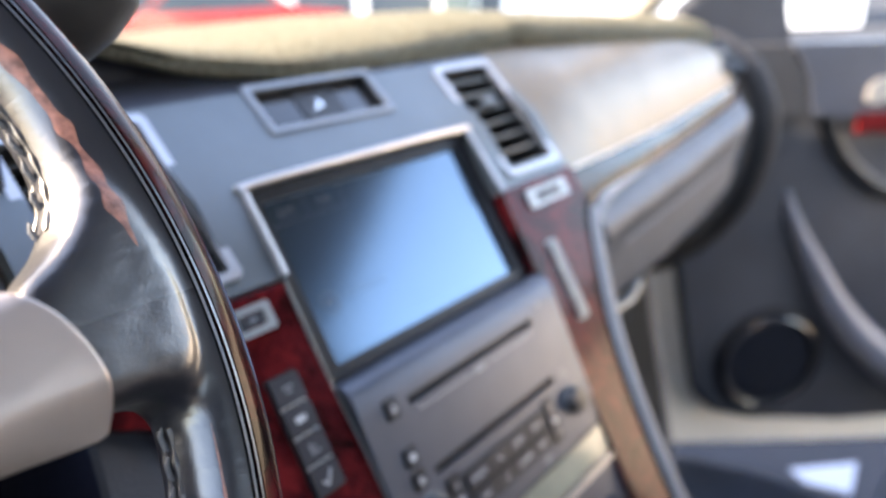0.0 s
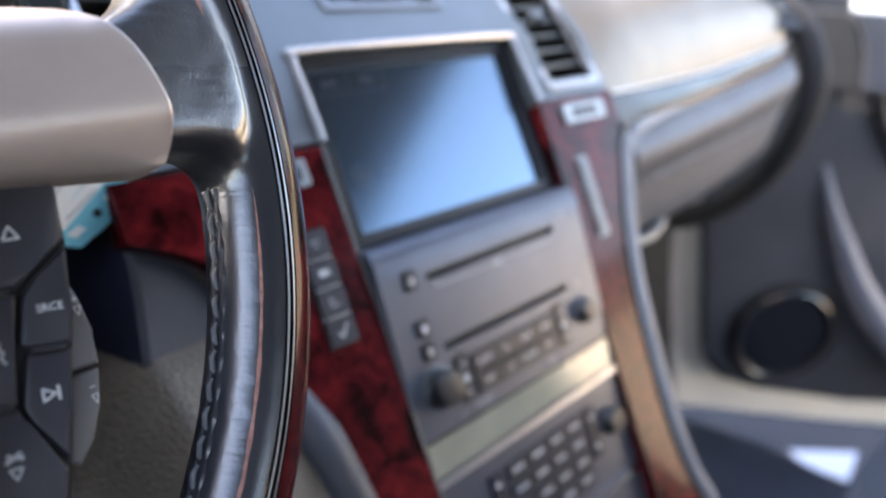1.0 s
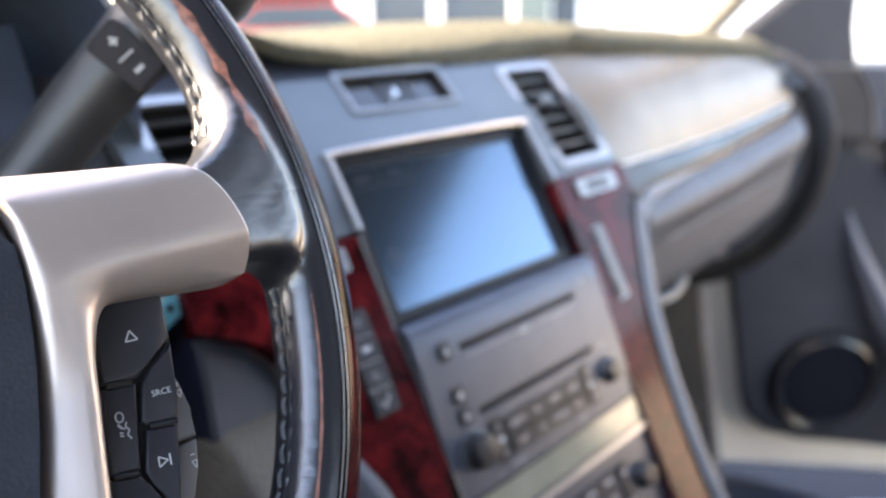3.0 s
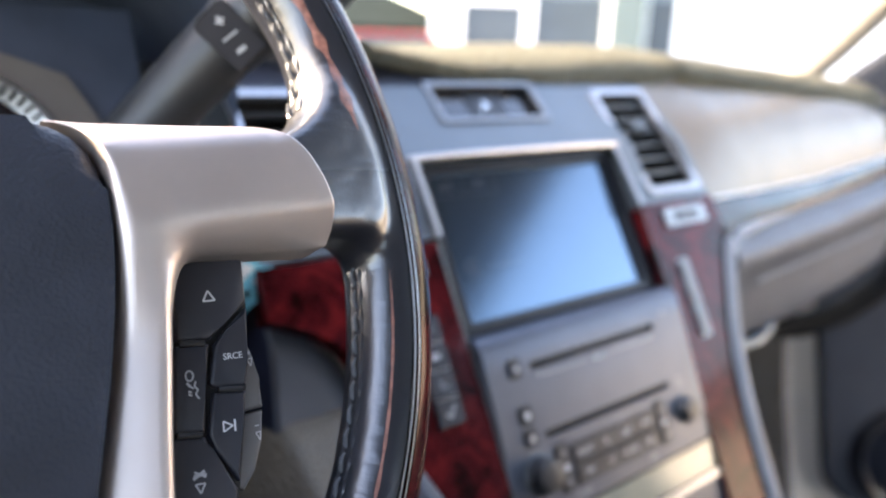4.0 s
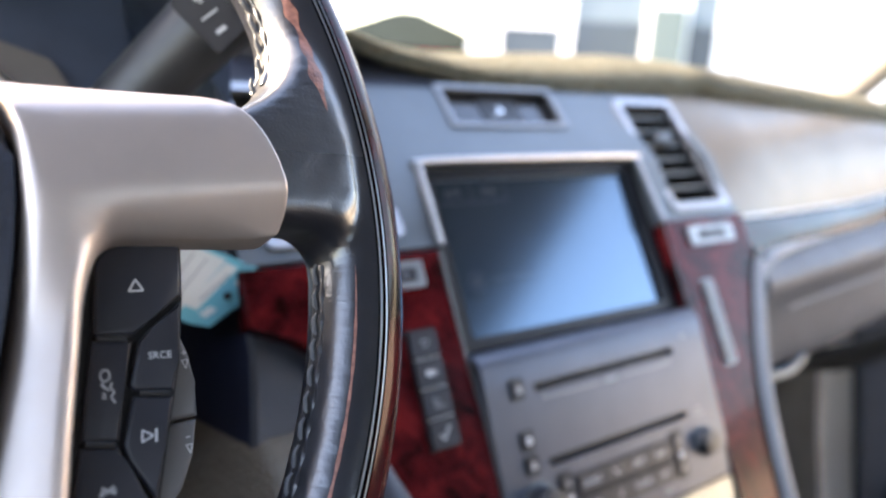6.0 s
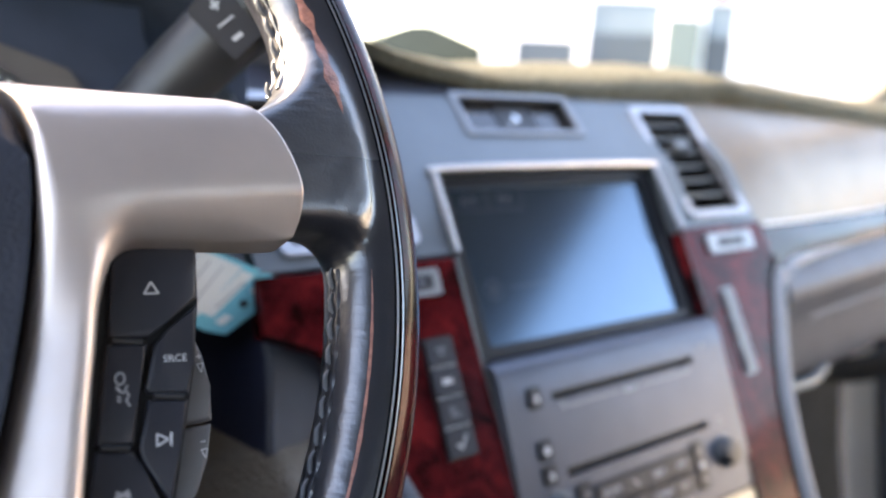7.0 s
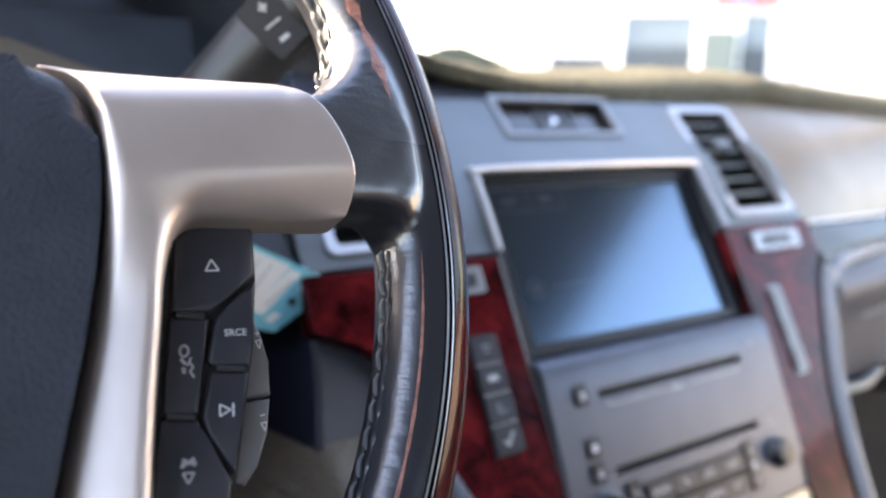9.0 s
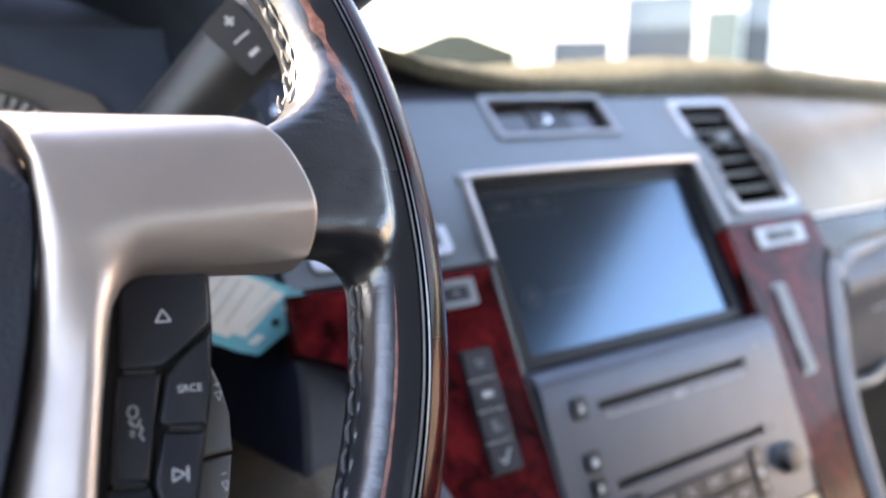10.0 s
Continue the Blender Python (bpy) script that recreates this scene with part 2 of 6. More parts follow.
def prism(outline, z0, z1, bev=0.0, seg=2, top_only=False):
    """A flat outline raised from z0 to z1."""
    bm = bmesh.new()
    lo = [bm.verts.new((x, y, z0)) for x, y in outline]
    hi = [bm.verts.new((x, y, z1)) for x, y in outline]
    bm.faces.new(lo[::-1])
    top = bm.faces.new(hi)
    k = len(outline)
    for i in range(k):
        bm.faces.new((lo[i], lo[(i + 1) % k], hi[(i + 1) % k], hi[i]))
    if bev > 0:
        es = list(top.edges) if top_only else [e for e in bm.edges if e.calc_face_angle(0) > radians(50)]
        bmesh.ops.bevel(bm, geom=es, offset=bev, segments=seg, profile=0.5, affect="EDGES", clamp_overlap=True)
    return bm


def pillow(outline, z0, z1, r, seg=5):
    """A flat outline (counter-clockwise) raised to z1 with a rounded upper edge; r: one radius, or one a point."""
    bm = bmesh.new()
    k = len(outline)
    nrm = []
    for i in range(k):
        a, b, c = (Vector(outline[(i + j) % k]) for j in (-1, 0, 1))
        e1, e2 = (b - a).normalized(), (c - b).normalized()
        n = Vector((-e1.y - e2.y, e1.x + e2.x))
        nrm.append(n.normalized() if n.length > 1e-6 else Vector((-e1.y, e1.x)))
    rs = r if isinstance(r, list) else [r] * k
    rows = [[bm.verts.new((x, y, z0)) for x, y in outline]]
    for s in range(seg + 1):
        t = math.pi / 2 * s / seg
        rows.append([bm.verts.new((outline[i][0] + nrm[i].x * rs[i] * (1 - math.cos(t)), outline[i][1] + nrm[i].y * rs[i] * (1 - math.cos(t)), z1 - rs[i] + rs[i] * math.sin(t))) for i in range(k)])
    for a, b in zip(rows, rows[1:]):
        for i in range(k):
            j = (i + 1) % k
            bm.faces.new((a[i], a[j], b[j], b[i]))
    bm.faces.new(rows[0][::-1])
    edge = rows[-1]
    pts = [Vector((v.co.x, v.co.y)) for v in edge]
    xs, ys = [p.x for p in pts], [p.y for p in pts]

    def inside(x, y):
        hit = False
        for i in range(k):
            p, q = pts[i], pts[i - 1]
            if (p.y > y) != (q.y > y) and x < (q.x - p.x) * (y - p.y) / (q.y - p.y) + p.x:
                hit = not hit
        return hit
    step = 0.0035
    for i in range(int((max(xs) - min(xs)) / step)):
        for j in range(int((max(ys) - min(ys)) / step)):
            p = Vector((min(xs) + (i + 0.5) * step, min(ys) + (j + 0.5) * step))
            if inside(p.x, p.y) and min((p - q).length for q in pts[:k]) > step * 0.5:
                pts.append(p)
    out = geometry.delaunay_2d_cdt(pts, [], [list(range(k))], 1, 1e-7)
    made = []
    for p, orig in zip(out[0], out[3]):
        old = [o for o in orig if o < k]
        made.append(edge[old[0]] if old else bm.verts.new((p.x, p.y, z1)))
    for f in out[2]:
        vs = [made[i] for i in f]
        if len(set(vs)) == 3 and not bm.faces.get(vs):
            bm.faces.new(vs)
    return bm


def ring_prism(outer, inner, z0, z1, bev=0.0):
    """A flat frame between two outlines of as many points."""
    bm = bmesh.new()
    k = len(outer)
    rows = [[bm.verts.new((x, y, z)) for x, y in o] for o, z in ((outer, z0), (outer, z1), (inner, z1), (inner, z0))]
    for a, b in ((0, 1), (1, 2), (2, 3), (3, 0)):
        for i in range(k):
            j = (i + 1) % k
            bm.faces.new((rows[a][i], rows[a][j], rows[b][j], rows[b][i]))
    return bevelled(bm, bev, 2)


def rrect(w, h, r, n=5, cx=0.0, cy=0.0):
    """A rounded rectangle's outline."""
    pts = []
    for sx, sy, a0 in ((1, 1, 0), (-1, 1, 90), (-1, -1, 180), (1, -1, 270)):
        for i in range(n + 1):
            a = radians(a0 + 90 * i / n)
            pts.append((cx + sx * (w / 2 - r) + r * math.cos(a), cy + sy * (h / 2 - r) + r * math.sin(a)))
    return pts


def smooth_line(pts, n=6, closed=False):
    """A Catmull-Rom line through the points."""
    pts = [Vector(p) for p in pts]
    out, k = [], len(pts)
    for i in range(k if closed else k - 1):
        if closed:
            a, b, c, d = (pts[(i + j) % k] for j in (-1, 0, 1, 2))
        else:
            b, c = pts[i], pts[i + 1]
            a = pts[i - 1] if i else b + (b - c)
            d = pts[i + 2] if i + 2 < k else c + (c - b)
        for s in range(n):
            t = s / n
            out.append(0.5 * ((2 * b) + (c - a) * t + (2 * a - 5 * b + 4 * c - d) * t * t + (3 * b - a - 3 * c + d) * t ** 3))
    if not closed:
        out.append(pts[-1])
    return out


def flat(pts):
    return [(p[0], p[1]) for p in pts]


def tube(pts, r, n=10, closed=False, squash=None):
    """A round bar along a line; r: one radius or one a point."""
    bm = bmesh.new()
    pts = [Vector(p) for p in pts]
    k = len(pts)
    rows, side = [], None
    for i, p in enumerate(pts):
        a = pts[(i - 1) % k] if closed or i else p
        b = pts[(i + 1) % k] if closed or i < k - 1 else p
        d = (b - a).normalized()
        if side is None:
            side = d.cross(Vector((0, 0, 1)) if abs(d.z) < 0.9 else Vector((1, 0, 0)))
        side = (side - d * side.dot(d)).normalized()
        up = d.cross(side)
        rr = r[i] if isinstance(r, (list, tuple)) else r
        rows.append([bm.verts.new(p + rr * (math.cos(t) * side + math.sin(t) * up)) for t in (2 * math.pi * j / n for j in range(n))])
    for i in range(k if closed else k - 1):
        a, b = rows[i], rows[(i + 1) % k]
        for j in range(n):
            bm.faces.new((a[j], a[(j + 1) % n], b[(j + 1) % n], b[j]))
    if not closed:
        bm.faces.new(rows[0][::-1])
        bm.faces.new(rows[-1])
    return bm


def lathe(profile, n=32):
    """Turns (radius, height) points round z."""
    bm = bmesh.new()
    rows = [[bm.verts.new((r * math.cos(2 * math.pi * j / n), r * math.sin(2 * math.pi * j / n), z)) for j in range(n)] for r, z in profile]
    for a, b in zip(rows, rows[1:]):
        for j in range(n):
            bm.faces.new((a[j], a[(j + 1) % n], b[(j + 1) % n], b[j]))
    if profile[0][0] > 1e-6:
        bm.faces.new(rows[0][::-1])
    if profile[-1][0] > 1e-6:
        bm.faces.new(rows[-1])
    bmesh.ops.remove_doubles(bm, verts=bm.verts, dist=1e-6)
    return bm


def grid_sheet(rows, thick=0.0, skip=None, toward=None):
    """A surface through rows of points; skip(i, j) leaves a cell open; thick: how far it goes in along -toward."""
    bm = bmesh.new()
    nr, nc = len(rows), len(rows[0])
    used = [(i, j) for i in range(nr - 1) for j in range(nc - 1) if not (skip and skip(i, j))]
    front = {}

    def vert(i, j, store, off):
        if (i, j) not in store:
            store[i, j] = bm.verts.new(Vector(rows[i][j]) + off)
        return store[i, j]
    zero = Vector((0, 0, 0))
    cells = set(used)
    for i, j in used:
        bm.faces.new([vert(a, b, front, zero) for a, b in ((i, j), (i, j + 1), (i + 1, j + 1), (i + 1, j))])
    if thick:
        back, off = {}, -Vector(toward).normalized() * thick
        for i, j in used:
            bm.faces.new([vert(a, b, back, off) for a, b in ((i + 1, j), (i + 1, j + 1), (i, j + 1), (i, j))])
            for (di, dj), (a, b) in (((-1, 0), ((i, j), (i, j + 1))), ((1, 0), ((i + 1, j + 1), (i + 1, j))), ((0, -1), ((i + 1, j), (i, j))), ((0, 1), ((i, j + 1), (i + 1, j + 1)))):
                if (i + di, j + dj) not in cells:
                    bm.faces.new((front[a], back[a], back[b], front[b]))
    return bm


def moved(bm, m):
    bm.transform(m)
    return bm


def words(name, text, size, m, material, parent, depth=0.0003, local=True, align="CENTER"):
    """Raised writing in the built-in font, its middle at the pose m."""
    cu = bpy.data.curves.new(name, "FONT")
    cu.body, cu.size, cu.extrude = text, size, depth
    cu.align_x, cu.align_y = align, "CENTER"
    cu.resolution_u = 3
    tmp = new("tmp_text", cu)
    bpy.context.view_layer.update()
    me = bpy.data.meshes.new_from_object(tmp.evaluated_get(bpy.context.evaluated_depsgraph_get()))
    bpy.data.objects.remove(tmp)
    bpy.data.curves.remove(cu)
    bm = bmesh.new()
    bm.from_mesh(me)
    bpy.data.meshes.remove(me)
    bm.transform(m)
    return link(name, bm, material, parent, "", smooth=False, local=local)


def bars(name, lines, m, material, parent, z=0.0003):
    """Thin flat strokes: (x0, y0, x1, y1, width)."""
    bm = bmesh.new()
    for x0, y0, x1, y1, w in lines:
        d = Vector((x1 - x0, y1 - y0, 0)).normalized()
        s = Vector((-d.y, d.x, 0)) * w / 2
        a, b = Vector((x0, y0, 0)), Vector((x1, y1, 0))
        lo = [bm.verts.new(p) for p in (a - s, b - s, b + s, a + s)]
        hi = [bm.verts.new(p.co + Vector((0, 0, z))) for p in lo]
        bm.faces.new(hi)
        for i in range(4):
            bm.faces.new((lo[i], lo[(i + 1) % 4], hi[(i + 1) % 4], hi[i]))
    bm.transform(m)
    return link(name, bm, material, parent, "", smooth=False)


def each_bar(name, lines, m, material, parent, z=0.0003):
    for line in lines:
        bars(name, [line], m, material, parent, z)


# ---- the outside ----
GROUND = -0.15


def yard():
    bm = bmesh.new()
    vs = [bm.verts.new((x, y, GROUND)) for x, y in ((-900, -900), (900, -900), (900, 900), (-900, 900))]
    bm.faces.new(vs)
    tagged(link("ground", bm, mat("worn_asphalt", (0.026, 0.029, 0.036), 1.0, spec=0.08, var=0.25, blotch=0.8, grain=[("noise", 60, 0.7, 0.01)])), "worn grey asphalt parking yard", "ground", kind="structure")


def at_bearing(deg, dist, z=0.0):
    return Vector((math.sin(radians(deg)) * dist, math.cos(radians(deg)) * dist, z))


yard()
M_WHITEWALL = mat("white_stucco", (0.80, 0.80, 0.78), 0.85, var=0.05, blotch=1.5, grain=[("noise", 40, 0.3, 0.01)])
M_TINT = mat("tinted_shop_glass", (0.040, 0.056, 0.070), 0.4, var=0.2, blotch=0.6)
M_FANLIGHT = mat("pale_glass", (0.13, 0.165, 0.185), 0.4, var=0.1, blotch=0.8)
M_GREENPOST = mat("pale_green_paint", (0.10, 0.13, 0.12), 0.6, var=0.06, blotch=3)


def shopfront():
    """A white building across the yard; its face runs square to the bearing 48 degrees."""
    face = Matrix.Translation(at_bearing(48, 22, GROUND)) @ Matrix.Rotation(radians(-48), 4, "Z")
    b = empty("building", face, "white stucco shop building with large tinted windows", "building")
    u = lambda deg: 22 * math.tan(radians(deg - 48))
    z0 = -GROUND + 1.27
    spans = [(u(39.75), u(44.3), -0.26), (u(45.15), u(50.35), 0.0), (u(53.5), u(55.5), 0.0)]   # third: how much lower the window ends
    low, mid, high = 0.06, z0 + 1.53, z0 + 2.45
    cur, x1 = u(37.3), u(80)
    for a, c, lower in spans + [(x1, x1, 0)]:
        if a - cur > 0.02:
            part("wall", box(cur, a, 0, 0.3, 0, high, 0.01), M_WHITEWALL, b)
        if c > a:
            part("wall", box(a, c, 0, 0.3, 0, low, 0.01), M_WHITEWALL, b)
            w = part("window", box(a, c, 0.04, 0.08, low, mid + lower), M_TINT, b, "tinted shop window")
            if lower:
                part("wall", box(a, c, 0, 0.3, mid + lower, high, 0.01), M_WHITEWALL, b)
            else:
                part("fanlight", box(a, c, 0.04, 0.08, mid + 0.08, high), M_FANLIGHT, w, "pale blue-grey upper pane")
                part("transom", box(a, c, 0.05, 0.2, mid, mid + 0.08), M_FANLIGHT, w)
            part("sill", box(a, c, -0.06, 0.1, low, low + 0.06, 0.01), M_WHITEWALL, w)
        cur = c
    part("parapet", box(u(37.3), x1, 0, 0.4, high, high + 2.8, 0.02), M_WHITEWALL, b)
    part("roof", box(u(37.3), x1, 0.4, 8, high, high + 0.2), M_WHITEWALL, b)
    part("column", box(u(50.8), u(53.2), -0.5, -0.004, 0, 3.40, 0.02), M_GREENPOST, b, "pale green painted column")
    sg = empty("sign", face @ Matrix.Translation((u(53.6), -0.05, high + 0.42)), "faded red and blue wall sign", "sign")
    part("board", box(-0.9, 0.9, -0.04, 0.04, -0.3, 0.3, 0.01), mat("faded_red", (0.45, 0.14, 0.14), 0.6), sg)
    part("panel", box(-0.25, 0.1, -0.06, -0.044, -0.25, 0.25, 0.01), mat("faded_blue", (0.12, 0.2, 0.45), 0.6), sg)
    p = empty("pole", face @ Matrix.Translation((u(56.0), -3, 0)), "slim grey steel pole standing in the yard", "pole")
    part("shaft", lathe([(0.05, 0), (0.045, 6.0), (0.0, 6.0)], 12), M_TINT, p)
    part("base_plate", box(-0.15, 0.15, -0.15, 0.15, 0, 0.03, 0.005), M_TINT, p)


shopfront()


def house():
    """A low house beyond the parked car, with a hipped roof."""
    h = empty("house", Matrix.Translation(at_bearing(32.6, 26.5, GROUND)) @ Matrix.Rotation(radians(-32), 4, "Z"), "low grey house with a hipped roof and dark windows", "house")
    eave, peak = 1.95, 3.25
    part("wall", box(-3.0, 3.0, -2.0, 2.0, 0, eave, 0.01), mat("grey_house_wall", (0.040, 0.048, 0.049), 0.9, spec=0.02, var=0.1, blotch=1.5), h)
    bm = bmesh.new()
    b = [bm.verts.new(p) for p in ((-3.4, -2.3, eave), (3.4, -2.3, eave), (3.4, 2.3, eave), (-3.4, 2.3, eave))]
    r = [bm.verts.new((-0.35, 0, peak)), bm.verts.new((0.35, 0, peak))]
    for f in ((b[0], b[1], r[1], r[0]), (b[1], b[2], r[1]), (b[2], b[3], r[0], r[1]), (b[3], b[0], r[0]), b[::-1]):
        bm.faces.new(f)
    part("roof", bm, mat("grey_shingle", (0.022, 0.028, 0.026), 1.0, spec=0.0, var=0.15, blotch=3, grain=[("noise", 20, 0.5, 0.02)]), h, smooth=False)
    for x in (-1.5, 0.0, 1.5):
        w = part("window", box(x - 0.45, x + 0.45, -2.03, -2.004, 0.7, 1.6, 0.005), M_TINT, h)
        part("frame", ring_prism([(x + a, 1.15 + c) for a, c in rrect(1.02, 1.02, 0.02)], [(x + a, 1.15 + c) for a, c in rrect(0.9, 0.9, 0.02)], 0.0, 0.03), M_WHITEWALL, w).matrix_basis = Matrix.Translation((0, -2.004, 0)) @ Matrix.Rotation(radians(90), 4, "X")


house()


def reflected_building():
    # Out of view; added so the trim reflects a bright wall and dark roof
    b = empty("building", Matrix.Translation((9.0, -6.5, GROUND)) @ Matrix.Rotation(radians(-125), 4, "Z"), "unseen cream building with a dark roof, added for reflections", "building")
    part("wall", box(-7, 9, 0, 4, 0, 2.7, 0.02), mat("cream_stucco", (0.76, 0.69, 0.60), 0.85, var=0.12, blotch=1.2, grain=[("noise", 30, 0.4, 0.01)]), b)
    roof = prism([(-0.4, 2.70), (4.4, 2.70), (4.4, 2.85), (2.6, 3.7), (2.3, 3.7), (-0.4, 2.85)], -7.3, 9.3, 0.02)
    roof.transform(Matrix(((0, 0, 1, 0), (1, 0, 0, 0), (0, 1, 0, 0), (0, 0, 0, 1))))
    part("roof", roof, mat("dark_brown_shingle", (0.045, 0.035, 0.035), 0.9, var=0.2, blotch=2, grain=[("noise", 20, 0.5, 0.02)]), b, "dark brown shingle roof")


reflected_building()


def parked_car():
    c = empty("parked_car", Matrix.Translation(at_bearing(33.5, 15.0, GROUND)) @ Matrix.Rotation(radians(-32), 4, "Z") @ Matrix.Scale(1.15, 4), "bright red parked car with dark windows", "car")
    side = [(-2.2, 0.35), (-2.25, 0.75), (-2.0, 0.92), (-1.1, 1.0), (-0.55, 1.42), (0.7, 1.45), (1.35, 1.02), (2.1, 0.95), (2.25, 0.7), (2.2, 0.35)]
    body = prism([(x, z) for x, z in side], -0.85, 0.85, 0.08, 3)
    body.transform(Matrix.Rotation(radians(90), 4, "X"))
    part("body", body, mat("red_car_paint", (0.55, 0.02, 0.02), 0.25, coat=1.0, var=0.05, blotch=4), c)
    glass = prism([(-1.0, 1.02), (-0.52, 1.37), (0.66, 1.40), (1.2, 1.04)], -0.856, 0.856, 0.02)
    glass.transform(Matrix.Rotation(radians(90), 4, "X"))
    part("side_window", glass, M_TINT, c)
    for x in (-1.35, 1.35):
        for y in (-0.78, 0.78):
            w = part("wheel", moved(lathe([(0.0, -0.1), (0.3, -0.1), (0.33, -0.07), (0.33, 0.07), (0.3, 0.1), (0.0, 0.1)], 24), Matrix.Translation((x, y, 0.33)) @ Matrix.Rotation(radians(90), 4, "X")), M_RUBBER, c)
            part("rim", moved(lathe([(0.0, -0.108), (0.18, -0.108), (0.2, -0.102), (0.2, 0.102), (0.18, 0.108), (0.0, 0.108)], 20), Matrix.Translation((x, y, 0.33)) @ Matrix.Rotation(radians(90), 4, "X")), M_SILVER, w)


parked_car()

# ---- the car's shell ----
def quad_panel(name, pts, thick, toward, material, label, category="", kind="structure"):
    bm = grid_sheet([[pts[0], pts[1]], [pts[3], pts[2]]], thick, None, toward)
    return tagged(link(name, bm, material), label, category, kind=kind)


quad_panel("ceiling", [(-0.66, -0.12, 1.71), (0.66, -0.12, 1.71), (0.66, -2.3, 1.80), (-0.66, -2.3, 1.80)], 0.03, (0, 0, -1), M_HEAD, "beige cloth headliner")
for sx, nm in ((-1, "wall_left"), (1, "wall_right")):
    line = smooth_line([(sx * 0.80, 0.40, 1.16), (sx * 0.80, 0.275, 1.28), (sx * 0.80, 0.213, 1.346), (sx * 0.765, 0.05, 1.52), (sx * 0.70, -0.12, 1.69), (sx * 0.68, -1.0, 1.74), (sx * 0.68, -2.3, 1.76)], 6)
    rail = tube(line, [0.027 + 0.018 * min(1.0, max(0.0, (p[2] - 1.36) / 0.25)) for p in line], 12)
    tagged(link("trim_roof_rail" if sx < 0 else "trim_pillar_rail", rail, M_HEAD), "beige padded windscreen pillar and roof rail", kind="structure")
    quad_panel(nm, [(sx * 0.86, -1.10 if sx > 0 else 0.30, 0.35), (sx * 0.86, -2.3, 0.35), (sx * 0.84, -2.3, 1.24), (sx * 0.84, -1.10 if sx > 0 else 0.30, 1.24)], 0.03, (-sx, 0, 0), M_DOOR, "charcoal side trim below the windows")
    quad_panel("trim_side_post", [(sx * 0.84, -1.06, 1.24), (sx * 0.84, -1.26, 1.24), (sx * 0.70, -1.26, 1.74), (sx * 0.70, -1.06, 1.74)], 0.03, (-sx, 0, 0), M_HEAD, "beige trimmed door post")
quad_panel("wall_back", [(-0.86, -2.3, 0.35), (0.86, -2.3, 0.35), (0.72, -2.3, 1.60), (-0.72, -2.3, 1.60)], 0.03, (0, 1, 0), M_DOOR, "charcoal tailgate trim")
quad_panel("floor", [(-0.84, 0.75, 0.33), (0.84, 0.75, 0.33), (0.84, -2.3, 0.33), (-0.84, -2.3, 0.33)], 0.03, (0, 0, 1), M_FLOOR, "dark carpeted car floor")
quad_panel("wall_front", [(-0.86, 0.74, 0.33), (0.86, 0.74, 0.33), (0.86, 0.74, 1.25), (-0.86, 0.74, 1.25)], 0.03, (0, -1, 0), M_BLACK, "black bulkhead behind the dashboard")

# ---- dashboard, middle ----
WY, WZ, WT = 0.0515, 1.1776, 0.576        # wood plane: y = WY + (z - WZ) * WT
wood_tilt = math.atan(WT)
wood_pose = Matrix.Translation((0, WY, WZ)) @ Matrix.Rotation(radians(90) - wood_tilt, 4, "X")


def on_wood(pts):
    """(x, world z) on the wood plane to its own flat measures."""
    return [(x, (z - WZ) / math.cos(wood_tilt)) for x, z in pts]


FACE_TILT = math.atan2(0.0188, 0.0397)
face_pose = Matrix.Translation((0, 0, 1.10)) @ Matrix.Rotation(radians(90) - FACE_TILT, 4, "X")   # y up along the face, z out of it
SC_T, SC_B = Vector((0, 0.0849, 1.2094)), Vector((0, 0.0314, 1.1232))
SCREEN_TILT = math.atan2(SC_T.y - SC_B.y, SC_T.z - SC_B.z)
screen_pose = Matrix.Translation((SC_T + SC_B) / 2) @ Matrix.Rotation(radians(90) - SCREEN_TILT, 4, "X")
SCREEN_H = (SC_T - SC_B).length

PROF = [(0.0515, 1.178), (0.0597, 1.187), (0.083, 1.221), (0.113, 1.2426), (0.1299, 1.2584), (0.138, 1.265), (0.150, 1.274), (0.166, 1.279)]
VENT_R, VENT_L, PANEL_L, PANEL_R = (0.127, 0.190), (-0.2035, -0.1305), -0.224, 0.201
CLOCK_W = 0.0515


